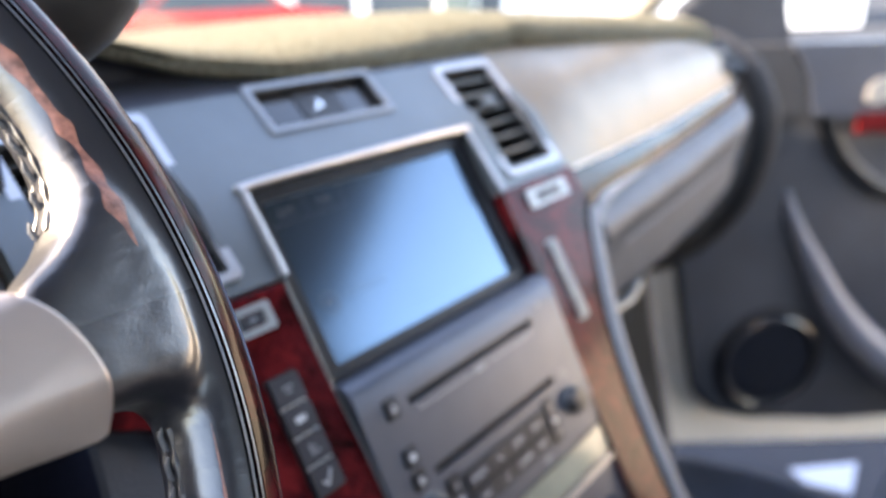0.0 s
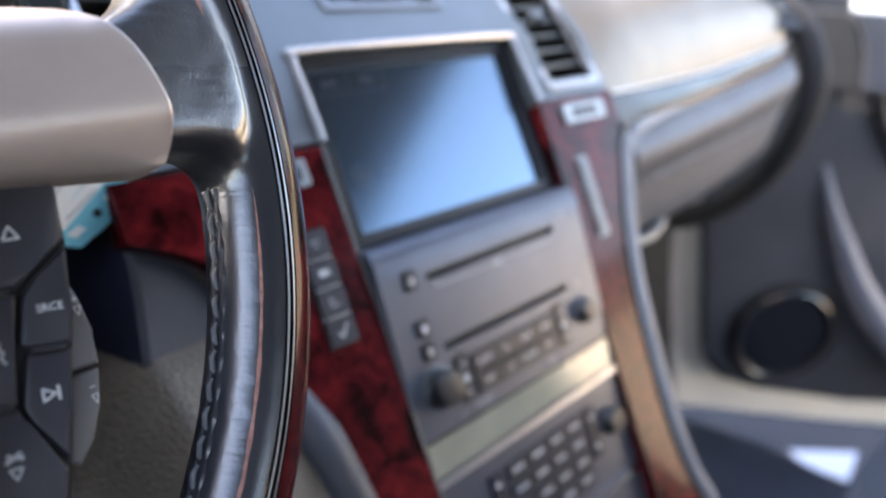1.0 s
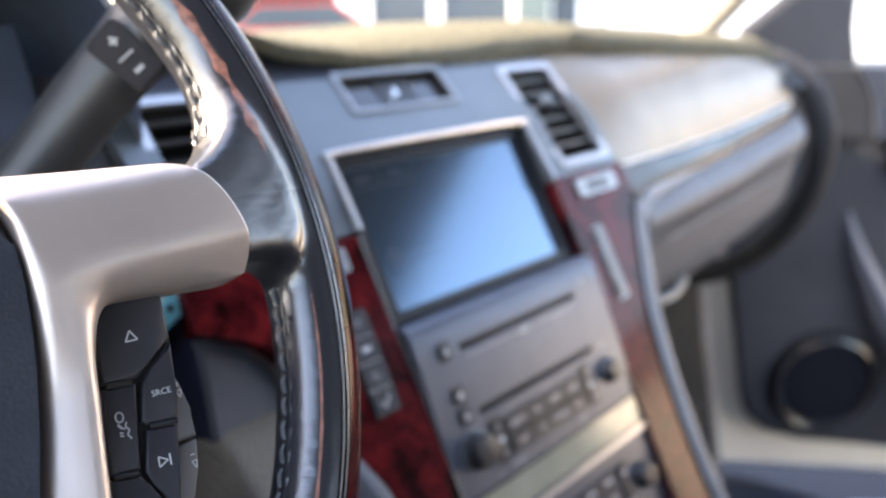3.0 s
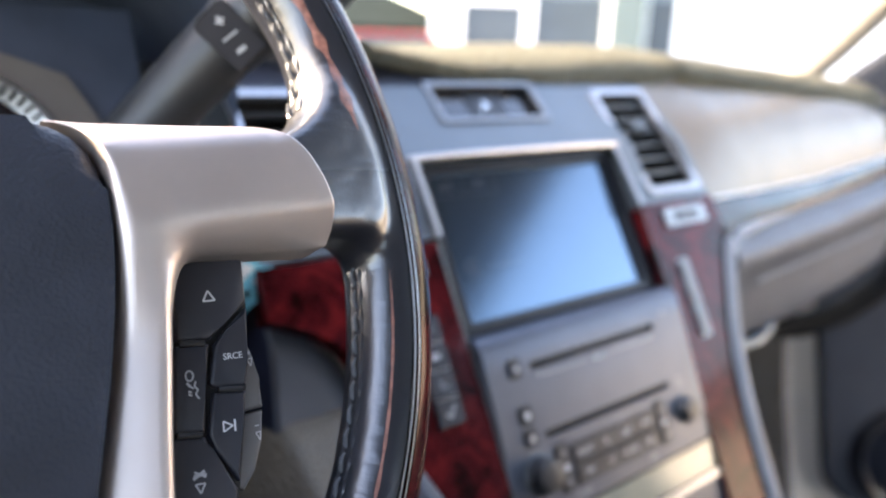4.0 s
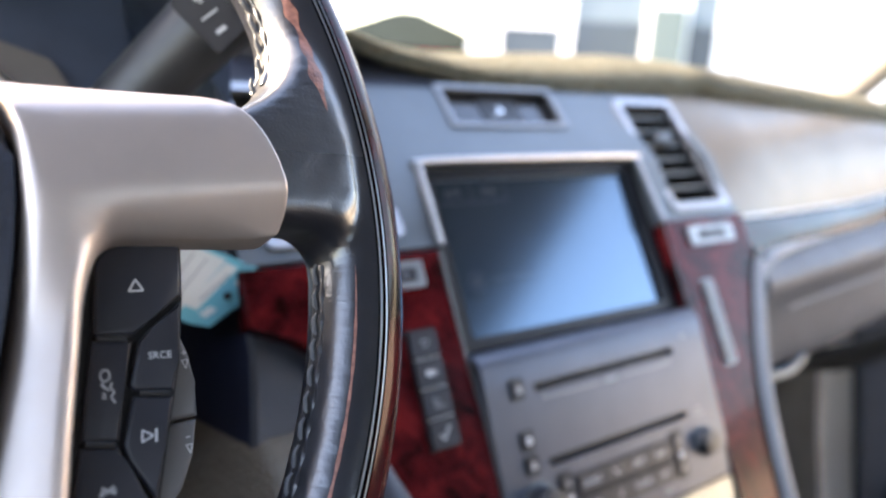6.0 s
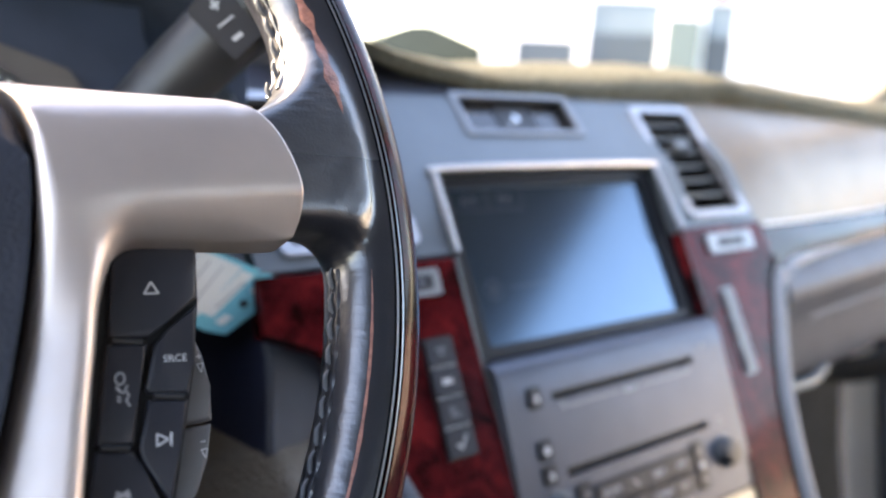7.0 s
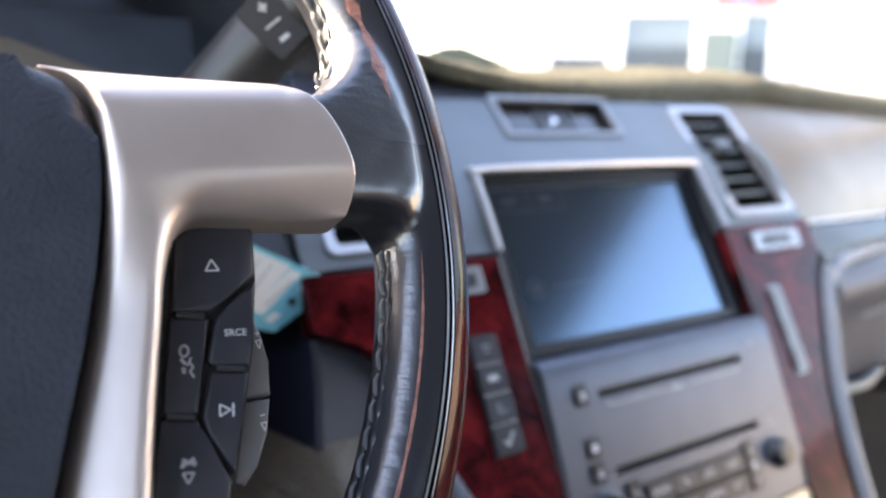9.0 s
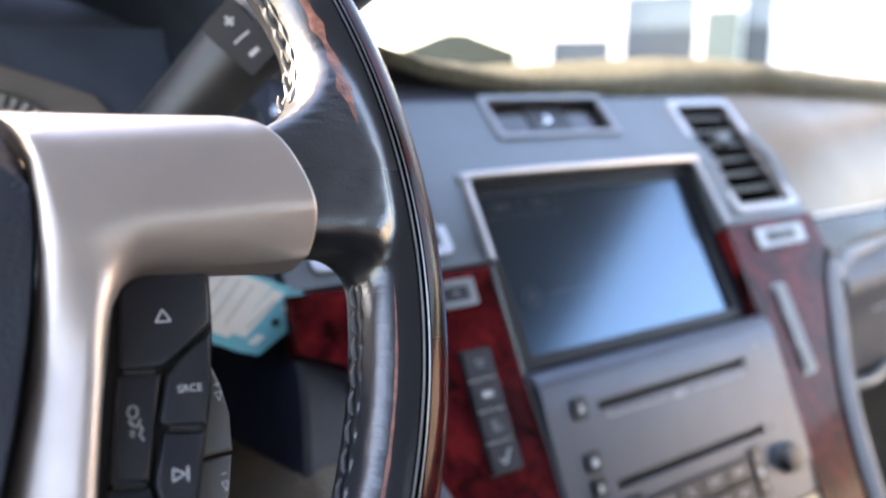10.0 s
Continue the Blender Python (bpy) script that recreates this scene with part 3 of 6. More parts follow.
def centre_panel():
    xs = [PANEL_L, *VENT_L, -0.1018, -CLOCK_W, CLOCK_W, 0.1018, *VENT_R, PANEL_R]
    rows = [[(x, y, z) for x in xs] for y, z in PROF[:6]]

    def hole(i, j):
        if j in (1, 7) and 1 <= i <= 3:
            return True
        if 3 <= j <= 5 and i < 2:
            return True
        return j == 4 and 3 <= i <= 4
    bm = grid_sheet(rows, 0.012, hole, (0, -0.75, 0.66))
    bevelled(bm, 0.0016, 2)
    e = empty("centre_panel", Matrix.Identity(4), "satin silver dashboard centre panel round display, clock and vents", "dashboard panel")
    part("plate", bm, M_SILVER, e)
    upper = grid_sheet([[(x, y + 0.0018, z - 0.0012) for x in xs] for y, z in PROF[5:]], 0.010, None, (0, -0.75, 0.66))
    # Charcoal band, its colour darkened for the shade under the mat
    part("upper_band", upper, mat("shade_navy_trim", (0.030, 0.035, 0.050), 0.5, 0.0, var=0.08, blotch=30, grain=[("noise", 2200, 0.08, 0.0003)]), e, "charcoal band above the silver plate, darkened for the mat's shade")
    lip = smooth_line([(-0.1035, 0.0505, 1.179), (-0.1025, 0.066, 1.2), (-0.1015, 0.0805, 1.2195), (-0.096, 0.0830, 1.2230), (0, 0.0838, 1.2236), (0.096, 0.0830, 1.2230), (0.1015, 0.0805, 1.2195), (0.1025, 0.066, 1.2), (0.1035, 0.0505, 1.179)], 5)
    part("display_lip", tube(lip, 0.0022, 8), M_SATIN, e, "bright silver lip round the display")
    return e


centre_panel()


def vent(x0, x1):
    mid_y, mid_z = (0.0597 + 0.1299) / 2, (1.187 + 1.2584) / 2
    tilt = math.atan2(0.1299 - 0.0597, 1.2584 - 1.187)
    w, h = x1 - x0, math.hypot(0.1299 - 0.0597, 1.2584 - 1.187)
    m = Matrix.Translation(((x0 + x1) / 2, mid_y, mid_z)) @ Matrix.Rotation(radians(90) - tilt, 4, "X")
    v = empty("air_vent", m, "black louvred air vent with silver rim in the silver panel", "air vent", "dashboard vents")
    part("duct", ring_prism(rrect(w + 0.004, h + 0.004, 0.003), rrect(w - 0.002, h - 0.002, 0.003), -0.035, -0.002), M_VOID, v)
    part("duct_back", box(-w / 2, w / 2, -h / 2, h / 2, -0.038, -0.0352), M_VOID, v)
    part("rim", ring_prism(rrect(w + 0.011, h + 0.010, 0.005), rrect(w - 0.001, h - 0.001, 0.003), -0.004, 0.0024, 0.0010), M_SATIN, v, "satin silver rim, lightened where its lip catches light")
    for k in range(7):
        y = -h / 2 + h * (k + 0.5) / 7
        s = box(-w / 2 + 0.001, w / 2 - 0.001, -0.0012, 0.0012, -0.009, 0.009, 0.0009)
        part("louvre", moved(s, Matrix.Translation((0, y, -0.011)) @ Matrix.Rotation(radians(24), 4, "X")), M_BLACK, v)
    part("thumb_tab", box(-0.008, 0.008, h * 0.10, h * 0.10 + 0.007, -0.006, 0.004, 0.0015), M_SILVER, v, "silver thumb tab")
    return v


vent(*VENT_R)
vent(*VENT_L)


def clock():
    lo, hi = Vector((0, 0.113, 1.2426)), Vector((0, 0.138, 1.265))
    tilt = math.atan2(hi.y - lo.y, hi.z - lo.z)
    h = (hi - lo).length
    m = Matrix.Translation((lo + hi) / 2) @ Matrix.Rotation(radians(90) - tilt, 4, "X")
    c = empty("clock", m, "small rectangular analogue clock with dark face, in silver frame", "clock")
    w = 2 * CLOCK_W
    part("frame", ring_prism(rrect(w + 0.007, h + 0.006, 0.002), rrect(w - 0.002, h - 0.002, 0.0015), -0.0006, 0.0022, 0.0009), M_FRAME, c, "satin silver frame")
    part("liner", ring_prism(rrect(w + 0.002, h + 0.002, 0.002), rrect(w - 0.002, h - 0.002, 0.0015), -0.009, -0.0007), M_VOID, c)
    part("face", box(-w / 2, w / 2, -h / 2, h / 2, -0.009, -0.006), M_GLOSSBLACK, c, "dark glossy clock face")
    part("dial_panel", box(-0.016, 0.02, -h / 2 + 0.003, h / 2 - 0.003, -0.0058, -0.0048, 0.0003), M_BLACK, c)
    part("hour_hand", box(-0.001, 0.001, 0, 0.0055, -0.0046, -0.0038), M_CHROME, c)
    part("minute_hand", moved(box(-0.0007, 0.0007, 0, 0.0075, -0.0046, -0.0038), Matrix.Rotation(radians(118), 4, "Z")), M_CHROME, c)
    part("hub", moved(lathe([(0.0022, -0.0046), (0.0022, -0.003), (0.0, -0.0028)], 14), Matrix.Identity(4)), M_CHROME, c)


clock()


def display():
    d = empty("display", screen_pose, "wide dark navigation display with black bezel reflecting the sky", "screen")
    w = 0.179
    outer = rrect(0.2055, SCREEN_H + 0.021, 0.003, cy=0.0035)
    part("bezel", ring_prism(outer, rrect(w, SCREEN_H, 0.002), -0.01, 0.002, 0.0012), M_BEZEL, d, "matt black bezel")
    part("glass", box(-w / 2 - 0.002, w / 2 + 0.002, -SCREEN_H / 2 - 0.002, SCREEN_H / 2 + 0.002, -0.006, -0.0015), M_SCREEN, d, "dark display glass")
    zz = Matrix.Translation((0, 0, -0.00145))
    words("ghost_am", "AM", 0.009, Matrix.Translation((-0.074, 0.0425, -0.00145)), M_GHOST, d, 0.00008)
    words("ghost_fm", "FM", 0.009, Matrix.Translation((-0.044, 0.0425, -0.00145)), M_GHOST, d, 0.00008)
    each_bar("ghost_rule", [(-0.088, 0.036, -0.03, 0.036, 0.0004), (-0.059, 0.036, -0.059, 0.05, 0.0004), (-0.03, 0.036, -0.03, 0.05, 0.0004), (-0.06, -0.016, -0.025, -0.016, 0.0005)], zz, M_GHOST, d, 0.0001)
    ring = ring_prism([(0.0065 * math.cos(a), 0.0065 * math.sin(a)) for a in (i * math.pi / 12 for i in range(24))], [(0.0058 * math.cos(a), 0.0058 * math.sin(a)) for a in (i * math.pi / 12 for i in range(24))], 0, 0.0001)
    part("ghost_ring", moved(ring, Matrix.Translation((-0.073, -0.016, -0.00145))), M_GHOST, d)
    part("ghost_arrow", moved(prism([(-0.0025, 0), (0.0015, 0.003), (0.0015, -0.003)], 0, 0.0001), Matrix.Translation((-0.073, -0.016, -0.00145))), M_GHOST, d)


display()


def radio():
    r = empty("radio", face_pose, "dark grey car radio with two disc slots, buttons and knobs", "radio")
    top, bot, hw = 0.0260, -0.0925, 0.1015

    S1, S2, SH, SW = 0.0, -0.0440, 0.0058, 0.1300
    xs = [-hw, -SW / 2, SW / 2, hw]
    ys = [bot, S2 - SH / 2, S2 + SH / 2, S1 - SH / 2, S1 + SH / 2, 0.016, 0.022, 0.0250, 0.0262]
    zs = [0, 0, 0, 0, 0, 0, -0.002, -0.006, -0.014]
    rows = [[(x, y, z) for x in xs] for y, z in zip(ys, zs)]
    rows.append([(x, 0.0262, -0.030) for x in xs])
    bm = grid_sheet(rows, 0.006, lambda i, j: j == 1 and i in (1, 3), (0, 0, 1))
    bevelled(bm, 0.0007, 2)
    part("faceplate", bm, M_RADIO, r, "dark satin grey faceplate")
    for s in (S1, S2):
        part("disc_slot", box(-SW / 2, SW / 2, s - SH / 2, s + SH / 2, -0.03, -0.006), M_VOID, r, "black disc slot")
        part("slot_flap", box(-SW / 2, SW / 2, s + SH / 2 - 0.0012, s + SH / 2 - 0.0002, -0.006, -0.001), M_BLACK, r)
    bars("slot_rule", [(-0.0585, -0.0075, -0.010, -0.0075, 0.0004), (0.010, -0.0075, 0.0585, -0.0075, 0.0004), (-0.0585, -0.0075, -0.0585, -0.0035, 0.0004), (0.0585, -0.0075, 0.0585, -0.0035, 0.0004)], Matrix.Translation((0, 0, 0.0001)), M_MARK, r, 0.0002)
    words("slot_word", "NAV", 0.0058, Matrix.Translation((0, -0.0076, 0.0002)), M_MARK, r, 0.0001)

    def key(x0, x1, y0, y1, text="", size=0.0042, icon=None, name="button"):
        b = part(name, moved(box(x0, x1, y0, y1, -0.002, 0.0022, 0.0009, 3), Matrix.Identity(4)), M_RADIOKEY, r)
        part("button_gap", ring_prism(rrect(x1 - x0 + 0.0032, y1 - y0 + 0.0032, 0.0014, 3, (x0 + x1) / 2, (y0 + y1) / 2), rrect(x1 - x0 + 0.0002, y1 - y0 + 0.0002, 0.001, 3, (x0 + x1) / 2, (y0 + y1) / 2), 0.0001, 0.0003), M_VOID, r)
        cm = Matrix.Translation(((x0 + x1) / 2, (y0 + y1) / 2, 0.00225))
        if text:
            words("lettering", text, size, cm, M_MARK, b, 0.0001)
        if icon == "eject":
            part("mark", moved(prism([(-0.0022, -0.0005), (0.0022, -0.0005), (0, 0.0022)], 0, 0.0002), cm), M_MARK, b)
            bars("mark_bar", [(-0.0022, -0.0017, 0.0022, -0.0017, 0.0009)], cm, M_MARK, b, 0.0002)
        if icon == "disc":
            part("mark", moved(prism([(0.0024 * math.cos(a), 0.0024 * math.sin(a)) for a in (i * math.pi / 8 for i in range(16))], 0, 0.0002), cm), M_MARK, b)
        if icon == "phone":
            bars("mark", [(-0.0018, 0.0018, -0.0006, -0.0006, 0.0010), (-0.0006, -0.0006, 0.0018, -0.0018, 0.0010)], cm, M_MARK, b, 0.0002)
        if icon == "note":
            part("mark", moved(prism([(-0.0004 + 0.0009 * math.cos(a), -0.0014 + 0.0007 * math.sin(a)) for a in (i * math.pi / 6 for i in range(12))], 0, 0.0002), cm), M_MARK, b)
            bars("mark_stem", [(0.0005, -0.0014, 0.0005, 0.0020, 0.0005), (0.0005, 0.0019, 0.0018, 0.0010, 0.0006)], cm, M_MARK, b, 0.0002)
        return b
    key(-0.0828, -0.0748, -0.0032, 0.0062, icon="eject")
    key(-0.0826, -0.0746, -0.0325, -0.0240, icon="disc")
    key(-0.0826, -0.0746, -0.0462, -0.0380, icon="eject")
    cols = [(-0.0465, -0.0258), (-0.0245, -0.0045), (-0.0032, 0.0168), (0.0182, 0.0385)]
    for (x0, x1), t, ic in zip(cols, ("AUDIO", "", "DEST", "NAV"), (None, "phone", None, None)):
        key(x0, x1, -0.0672, -0.0570, t, 0.0048, ic)
    for (x0, x1), t, ic in zip(cols, ("FAV", "", "CONFIG", "RPT"), (None, "note", None, None)):
        key(x0, x1, -0.0805, -0.0702, t, 0.0046, ic)
    for x0, x1 in ((-0.0605, -0.0515), (0.0435, 0.0525)):
        rk = key(x0, x1, -0.0815, -0.0535, icon="disc", name="rocker_button")
        cx = (x0 + x1) / 2
        for sy in (1, -1):
            bars("mark_arrow", [(cx - 0.002, -0.0675 + sy * 0.0082, cx, -0.0675 + sy * 0.0098, 0.0006), (cx, -0.0675 + sy * 0.0098, cx + 0.002, -0.0675 + sy * 0.0082, 0.0006)], Matrix.Translation((0, 0, 0.00225)), M_MARK, rk, 0.0002)
    for x, y, size, tall in ((-0.0775, -0.0655, 1.0, 0.8), (0.0765, -0.0655, 0.80, 0.55)):
        k = part("knob", moved(lathe([(0.0128 * size, 0.0), (0.0128 * size, 0.0015), (0.0112 * size, 0.003), (0.0108 * size, 0.012 * tall), (0.0098 * size, 0.0145 * tall), (0.006 * size, 0.0152 * tall), (0.0, 0.0154 * tall)], 32), Matrix.Translation((x, y, 0))), M_BLACK, r, "round black rubber knob")
        part("knob_ring", moved(lathe([(0.0135 * size, 0.0), (0.0135 * size, 0.001), (0.0128 * size, 0.0012)], 32), Matrix.Translation((x, y, 0.0001))), M_SILVER, k)
    bars("sound_mark", [(-0.0515, -0.0868, -0.0475, -0.0868, 0.0034), (-0.0460, -0.0868, -0.0365, -0.0868, 0.0030)], Matrix.Translation((0, 0, 0.0001)), M_DIMMARK, r, 0.0002)
    each_bar("small_print", [(-0.0475, -0.0905, -0.038, -0.0905, 0.0010), (0.026, -0.0868, 0.034, -0.0868, 0.004), (0.0745, -0.043, 0.0795, -0.043, 0.0016), (0.073, -0.047, 0.081, -0.047, 0.0016), (-0.066, -0.089, -0.060, -0.0865, 0.0005), (-0.066, -0.089, -0.060, -0.089, 0.0005)], Matrix.Translation((0, 0, 0.0001)), M_DIMMARK, r, 0.0002)
    part("indicator", moved(prism(rrect(0.004, 0.003, 0.0012), 0, 0.0003), Matrix.Translation((0.078, 0.008, 0.0001))), M_DIMMARK, r)
    part("status_display", box(-0.098, 0.098, -0.1150, -0.0945, -0.004, 0.0002, 0.001), M_LCD, r, "narrow beige status display glass")
    part("chrome_strip", box(-0.0985, 0.0985, -0.1205, -0.1165, -0.004, 0.0022, 0.001), M_SATIN, r, "bright satin strip")


radio()


def climate_panel():
    c = empty("climate_panel", face_pose, "dark grey climate control panel with buttons, knobs and chrome edge", "control panel")
    part("faceplate", box(-0.0985, 0.0985, -0.196, -0.1212, -0.006, 0.0, 0.001), M_RADIO, c)
    for i in range(4):
        for j in range(4):
            x0, y0 = -0.042 + i * 0.0215, -0.1435 - j * 0.0135
            b = part("button", box(x0, x0 + 0.0195, y0, y0 + 0.011, -0.002, 0.0022, 0.0009), M_RADIOKEY, c)
            bars("lettering", [(x0 + 0.004, y0 + 0.0055, x0 + 0.0155, y0 + 0.0055, 0.0018)], Matrix.Translation((0, 0, 0.0022)), M_MARK, b, 0.0002)
    for x0 in (-0.0585, 0.0475):
        b = part("rocker_button", box(x0, x0 + 0.010, -0.170, -0.1325, -0.002, 0.0026, 0.001), M_BUTTON, c)
        bars("lettering", [(x0 + 0.003, -0.140, x0 + 0.007, -0.140, 0.003), (x0 + 0.003, -0.162, x0 + 0.007, -0.162, 0.003)], Matrix.Translation((0, 0, 0.0026)), M_MARK, b, 0.0002)
    for x, size, tall in ((-0.076, 1.0, 0.8), (0.0765, 0.85, 0.55)):
        part("knob", moved(lathe([(0.013 * size, 0.0), (0.0128 * size, 0.002), (0.0112 * size, 0.004), (0.0108 * size, 0.013 * tall), (0.0096 * size, 0.0155 * tall), (0.0, 0.0162 * tall)], 32), Matrix.Translation((x, -0.152, 0))), M_BLACK, c, "round black knob")
    part("chrome_strip", box(-0.0985, 0.0985, -0.2005, -0.1965, -0.006, 0.002, 0.001), M_CHROME, c)
    part("lower_door", box(-0.0985, 0.0985, -0.300, -0.201, -0.006, 0.001, 0.002), M_RADIO, c, "dark grey cubby door")


climate_panel()

# wood veneer panels
LW = smooth_line([(-0.226, 1.1515, 0), (-0.210, 1.1455, 0), (-0.193, 1.137, 0), (-0.183, 1.125, 0), (-0.1715, 1.101, 0), (-0.165, 1.069, 0), (-0.159, 1.038, 0), (-0.155, 1.015, 0), (-0.148, 0.96, 0), (-0.143, 0.885, 0)], 5)


def wood_left():
    w = empty("wood_panel", wood_pose, "glossy dark red burl wood panel beside the radio", "trim panel", "burl wood trim")
    out = [(-0.1045, 1.1765), (-0.1045, 1.116), (-0.1030, 1.09), (-0.1022, 1.02), (-0.1005, 0.885)]
    out = [(-0.226, 1.1765)] + flat(LW) + out[::-1]
    part("veneer", prism(on_wood(out), -0.014, 0.0, 0.0022, 3, True), M_WOOD, w)
    edge = [(x + 0.0006, (z - WZ) / math.cos(wood_tilt), -0.0005) for x, z in ((-0.1042, 1.176), (-0.1042, 1.116), (-0.1027, 1.09), (-0.1019, 1.02), (-0.1002, 0.885))]
    part("edge_strip", tube(smooth_line(edge, 5), 0.0009, 8), M_SILVER, w, "thin silver edge strip")
    s = empty("hazard_switch", wood_pose @ Matrix.Translation((-0.1335, (1.1645 - WZ) / math.cos(wood_tilt), 0)), "silver framed rocker switch in wood panel", "switch", "dashboard switches")
    switch_unit(s, 0.026, 0.0155)
    b = empty("button_strip", wood_pose @ Matrix.Translation((-0.1315, (1.109 - WZ) / math.cos(wood_tilt), 0)), "black strip of four pedal and tow buttons in wood panel", "button strip")
    part("base", prism(rrect(0.0195, 0.066, 0.001), -0.004, 0.0008, 0.0004), M_VOID, b)
    for k in range(4):
        y = 0.0245 - k * 0.0163
        q = part("button", moved(box(-0.0088, 0.0088, -0.0071, 0.0071, 0.0, 0.0035, 0.0011, 3), Matrix.Translation((0, y, 0))), M_BUTTON, b)
        cm = Matrix.Translation((0, y, 0.0036))
        if k == 3:
            bars("tick_mark", [(-0.0035, -0.0005, -0.0012, -0.0035, 0.0009), (-0.0012, -0.0035, 0.0035, 0.0032, 0.0009)], cm, M_MARK, q, 0.0002)
        elif k == 0:
            bars("fan_mark", [(-0.003, 0.0015, 0.003, 0.0015, 0.0012), (-0.002, -0.0012, 0.002, -0.0012, 0.001)], cm, M_DIMMARK, q, 0.0002)
        elif k == 1:
            bars("car_mark", [(-0.0035, 0, 0.0015, 0, 0.0032), (0.0025, -0.0016, 0.0025, 0.0016, 0.0010)], cm, M_MARK, q, 0.0002)
        else:
            bars("tow_mark", [(-0.002, 0.003, -0.002, -0.003, 0.0012), (-0.002, -0.002, 0.003, -0.002, 0.0012), (-0.002, 0.001, 0.001, 0.001, 0.001)], cm, M_DIMMARK, q, 0.0002)
        if k < 3:
            bars("divider", [(-0.0085, y - 0.0082, 0.0085, y - 0.0082, 0.0007)], Matrix.Translation((0, 0, 0.0022)), M_MARK, b, 0.0002)


def switch_unit(s, w, h):
    part("frame", ring_prism(rrect(w, h, 0.0015), rrect(w * 0.62, h * 0.52, 0.001), -0.002, 0.0030, 0.0006), M_FRAME, s, "satin silver frame")
    part("well", box(-w * 0.33, w * 0.33, -h * 0.3, h * 0.3, -0.004, -0.001), M_VOID, s)
    part("rocker", box(-w * 0.27, w * 0.27, -h * 0.22, h * 0.22, -0.001, 0.0035, 0.0012), M_BUTTON, s)
    bars("mark", [(-0.002, 0, 0.002, 0, 0.0016)], Matrix.Translation((0, 0, 0.0036)), M_DIMMARK, s, 0.0002)


wood_left()
RW = smooth_line([(0.2035, 1.150, 0), (0.197, 1.140, 0), (0.1885, 1.131, 0), (0.175, 1.108, 0), (0.154, 1.066, 0), (0.1426, 1.024, 0), (0.137, 0.982, 0), (0.135, 0.94, 0), (0.140, 0.900, 0), (0.152, 0.87, 0)], 5)


def wood_right():
    w = empty("wood_panel", wood_pose, "glossy red burl wood panel curving down beside the radio", "trim panel", "burl wood trim")
    out = [(0.2035, 1.1765)] + flat(RW) + [(0.0975, 0.87), (0.0985, 0.95), (0.0995, 1.02), (0.1000, 1.09), (0.1040, 1.116), (0.1045, 1.1765)]
    outer = len(flat(RW))
    roll = [0.0020] + [0.0030 + 0.0085 * min(1.0, i / 16) for i in range(outer)] + [0.0016] * 6       # the outer edge rolls away
    part("veneer", pillow(on_wood(out), -0.014, 0.0, roll, 6), M_WOOD, w)
    edge = [(x, (z - WZ) / math.cos(wood_tilt), -0.0006) for x, z in ((0.1042, 1.176), (0.1040, 1.116), (0.1000, 1.09), (0.0995, 1.02), (0.0985, 0.95), (0.0975, 0.885))]
    part("edge_strip", tube(smooth_line(edge, 5), 0.0010, 8), M_BLACK, w, "thin black edge strip")
    s = empty("lock_switch", wood_pose @ Matrix.Translation((0.1555, (1.1655 - WZ) / math.cos(wood_tilt), 0)), "silver framed rocker switch in wood panel", "switch", "dashboard switches")
    switch_unit(s, 0.056, 0.0150)
    b = empty("button_strip", wood_pose @ Matrix.Translation((0.1325, (1.107 - WZ) / math.cos(wood_tilt), 0)), "slim grey strip of buttons in wood panel", "button strip")
    part("base", prism(rrect(0.0145, 0.066, 0.001), -0.004, 0.0010, 0.0004), M_SILVER, b)
    for k in range(3):
        part("button", moved(box(-0.0058, 0.0058, -0.0095, 0.0095, 0.0, 0.003, 0.001), Matrix.Translation((0, 0.021 - k * 0.021, 0))), mat("grey_button", (0.10, 0.105, 0.115), 0.4, var=0.1, blotch=60) if k == 0 else bpy.data.materials["grey_button"], b)


wood_right()

# ---- dashboard, passenger side ----
#    x: top edge, silver/wood line, wood/vinyl line, fullest point, seam, lower edge, underside (y, z each)
STATIONS = [
    (0.2045, (0.150, 1.272), (0.0520, 1.1745), (0.0350, 1.1420), (0.0130, 1.126), (0.020, 1.093), (0.035, 1.030), (0.10, 1.00)),
    (0.30, (0.150, 1.268), (0.0620, 1.1715), (0.0450, 1.1455), (0.0210, 1.126), (0.030, 1.094), (0.045, 1.026), (0.11, 0.99)),
    (0.45, (0.148, 1.260), (0.0735, 1.1705), (0.0595, 1.1475), (0.0350, 1.128), (0.042, 1.095), (0.056, 1.023), (0.12, 0.985)),
    (0.60, (0.145, 1.252), (0.0810, 1.1785), (0.0710, 1.1545), (0.0470, 1.136), (0.056, 1.096), (0.068, 1.030), (0.13, 0.985)),
    (0.70, (0.142, 1.244), (0.0840, 1.1855), (0.0760, 1.1640), (0.0530, 1.142), (0.064, 1.096), (0.078, 1.038), (0.14, 0.99)),
    (0.745, (0.146, 1.236), (0.0990, 1.1870), (0.0935, 1.1680), (0.0750, 1.146), (0.086, 1.098), (0.096, 1.045), (0.15, 1.0)),
    (0.765, (0.165, 1.222), (0.1300, 1.1870), (0.1280, 1.1700), (0.1200, 1.150), (0.126, 1.100), (0.132, 1.055), (0.16, 1.01)),
]


def station(x, k):
    for a, b in zip(STATIONS, STATIONS[1:]):
        if a[0] <= x <= b[0]:
            t = (x - a[0]) / (b[0] - a[0])
            return Vector((x, *(a[k + 1][i] + (b[k + 1][i] - a[k + 1][i]) * t for i in (0, 1))))
    return Vector((x, *STATIONS[-1][k + 1]))


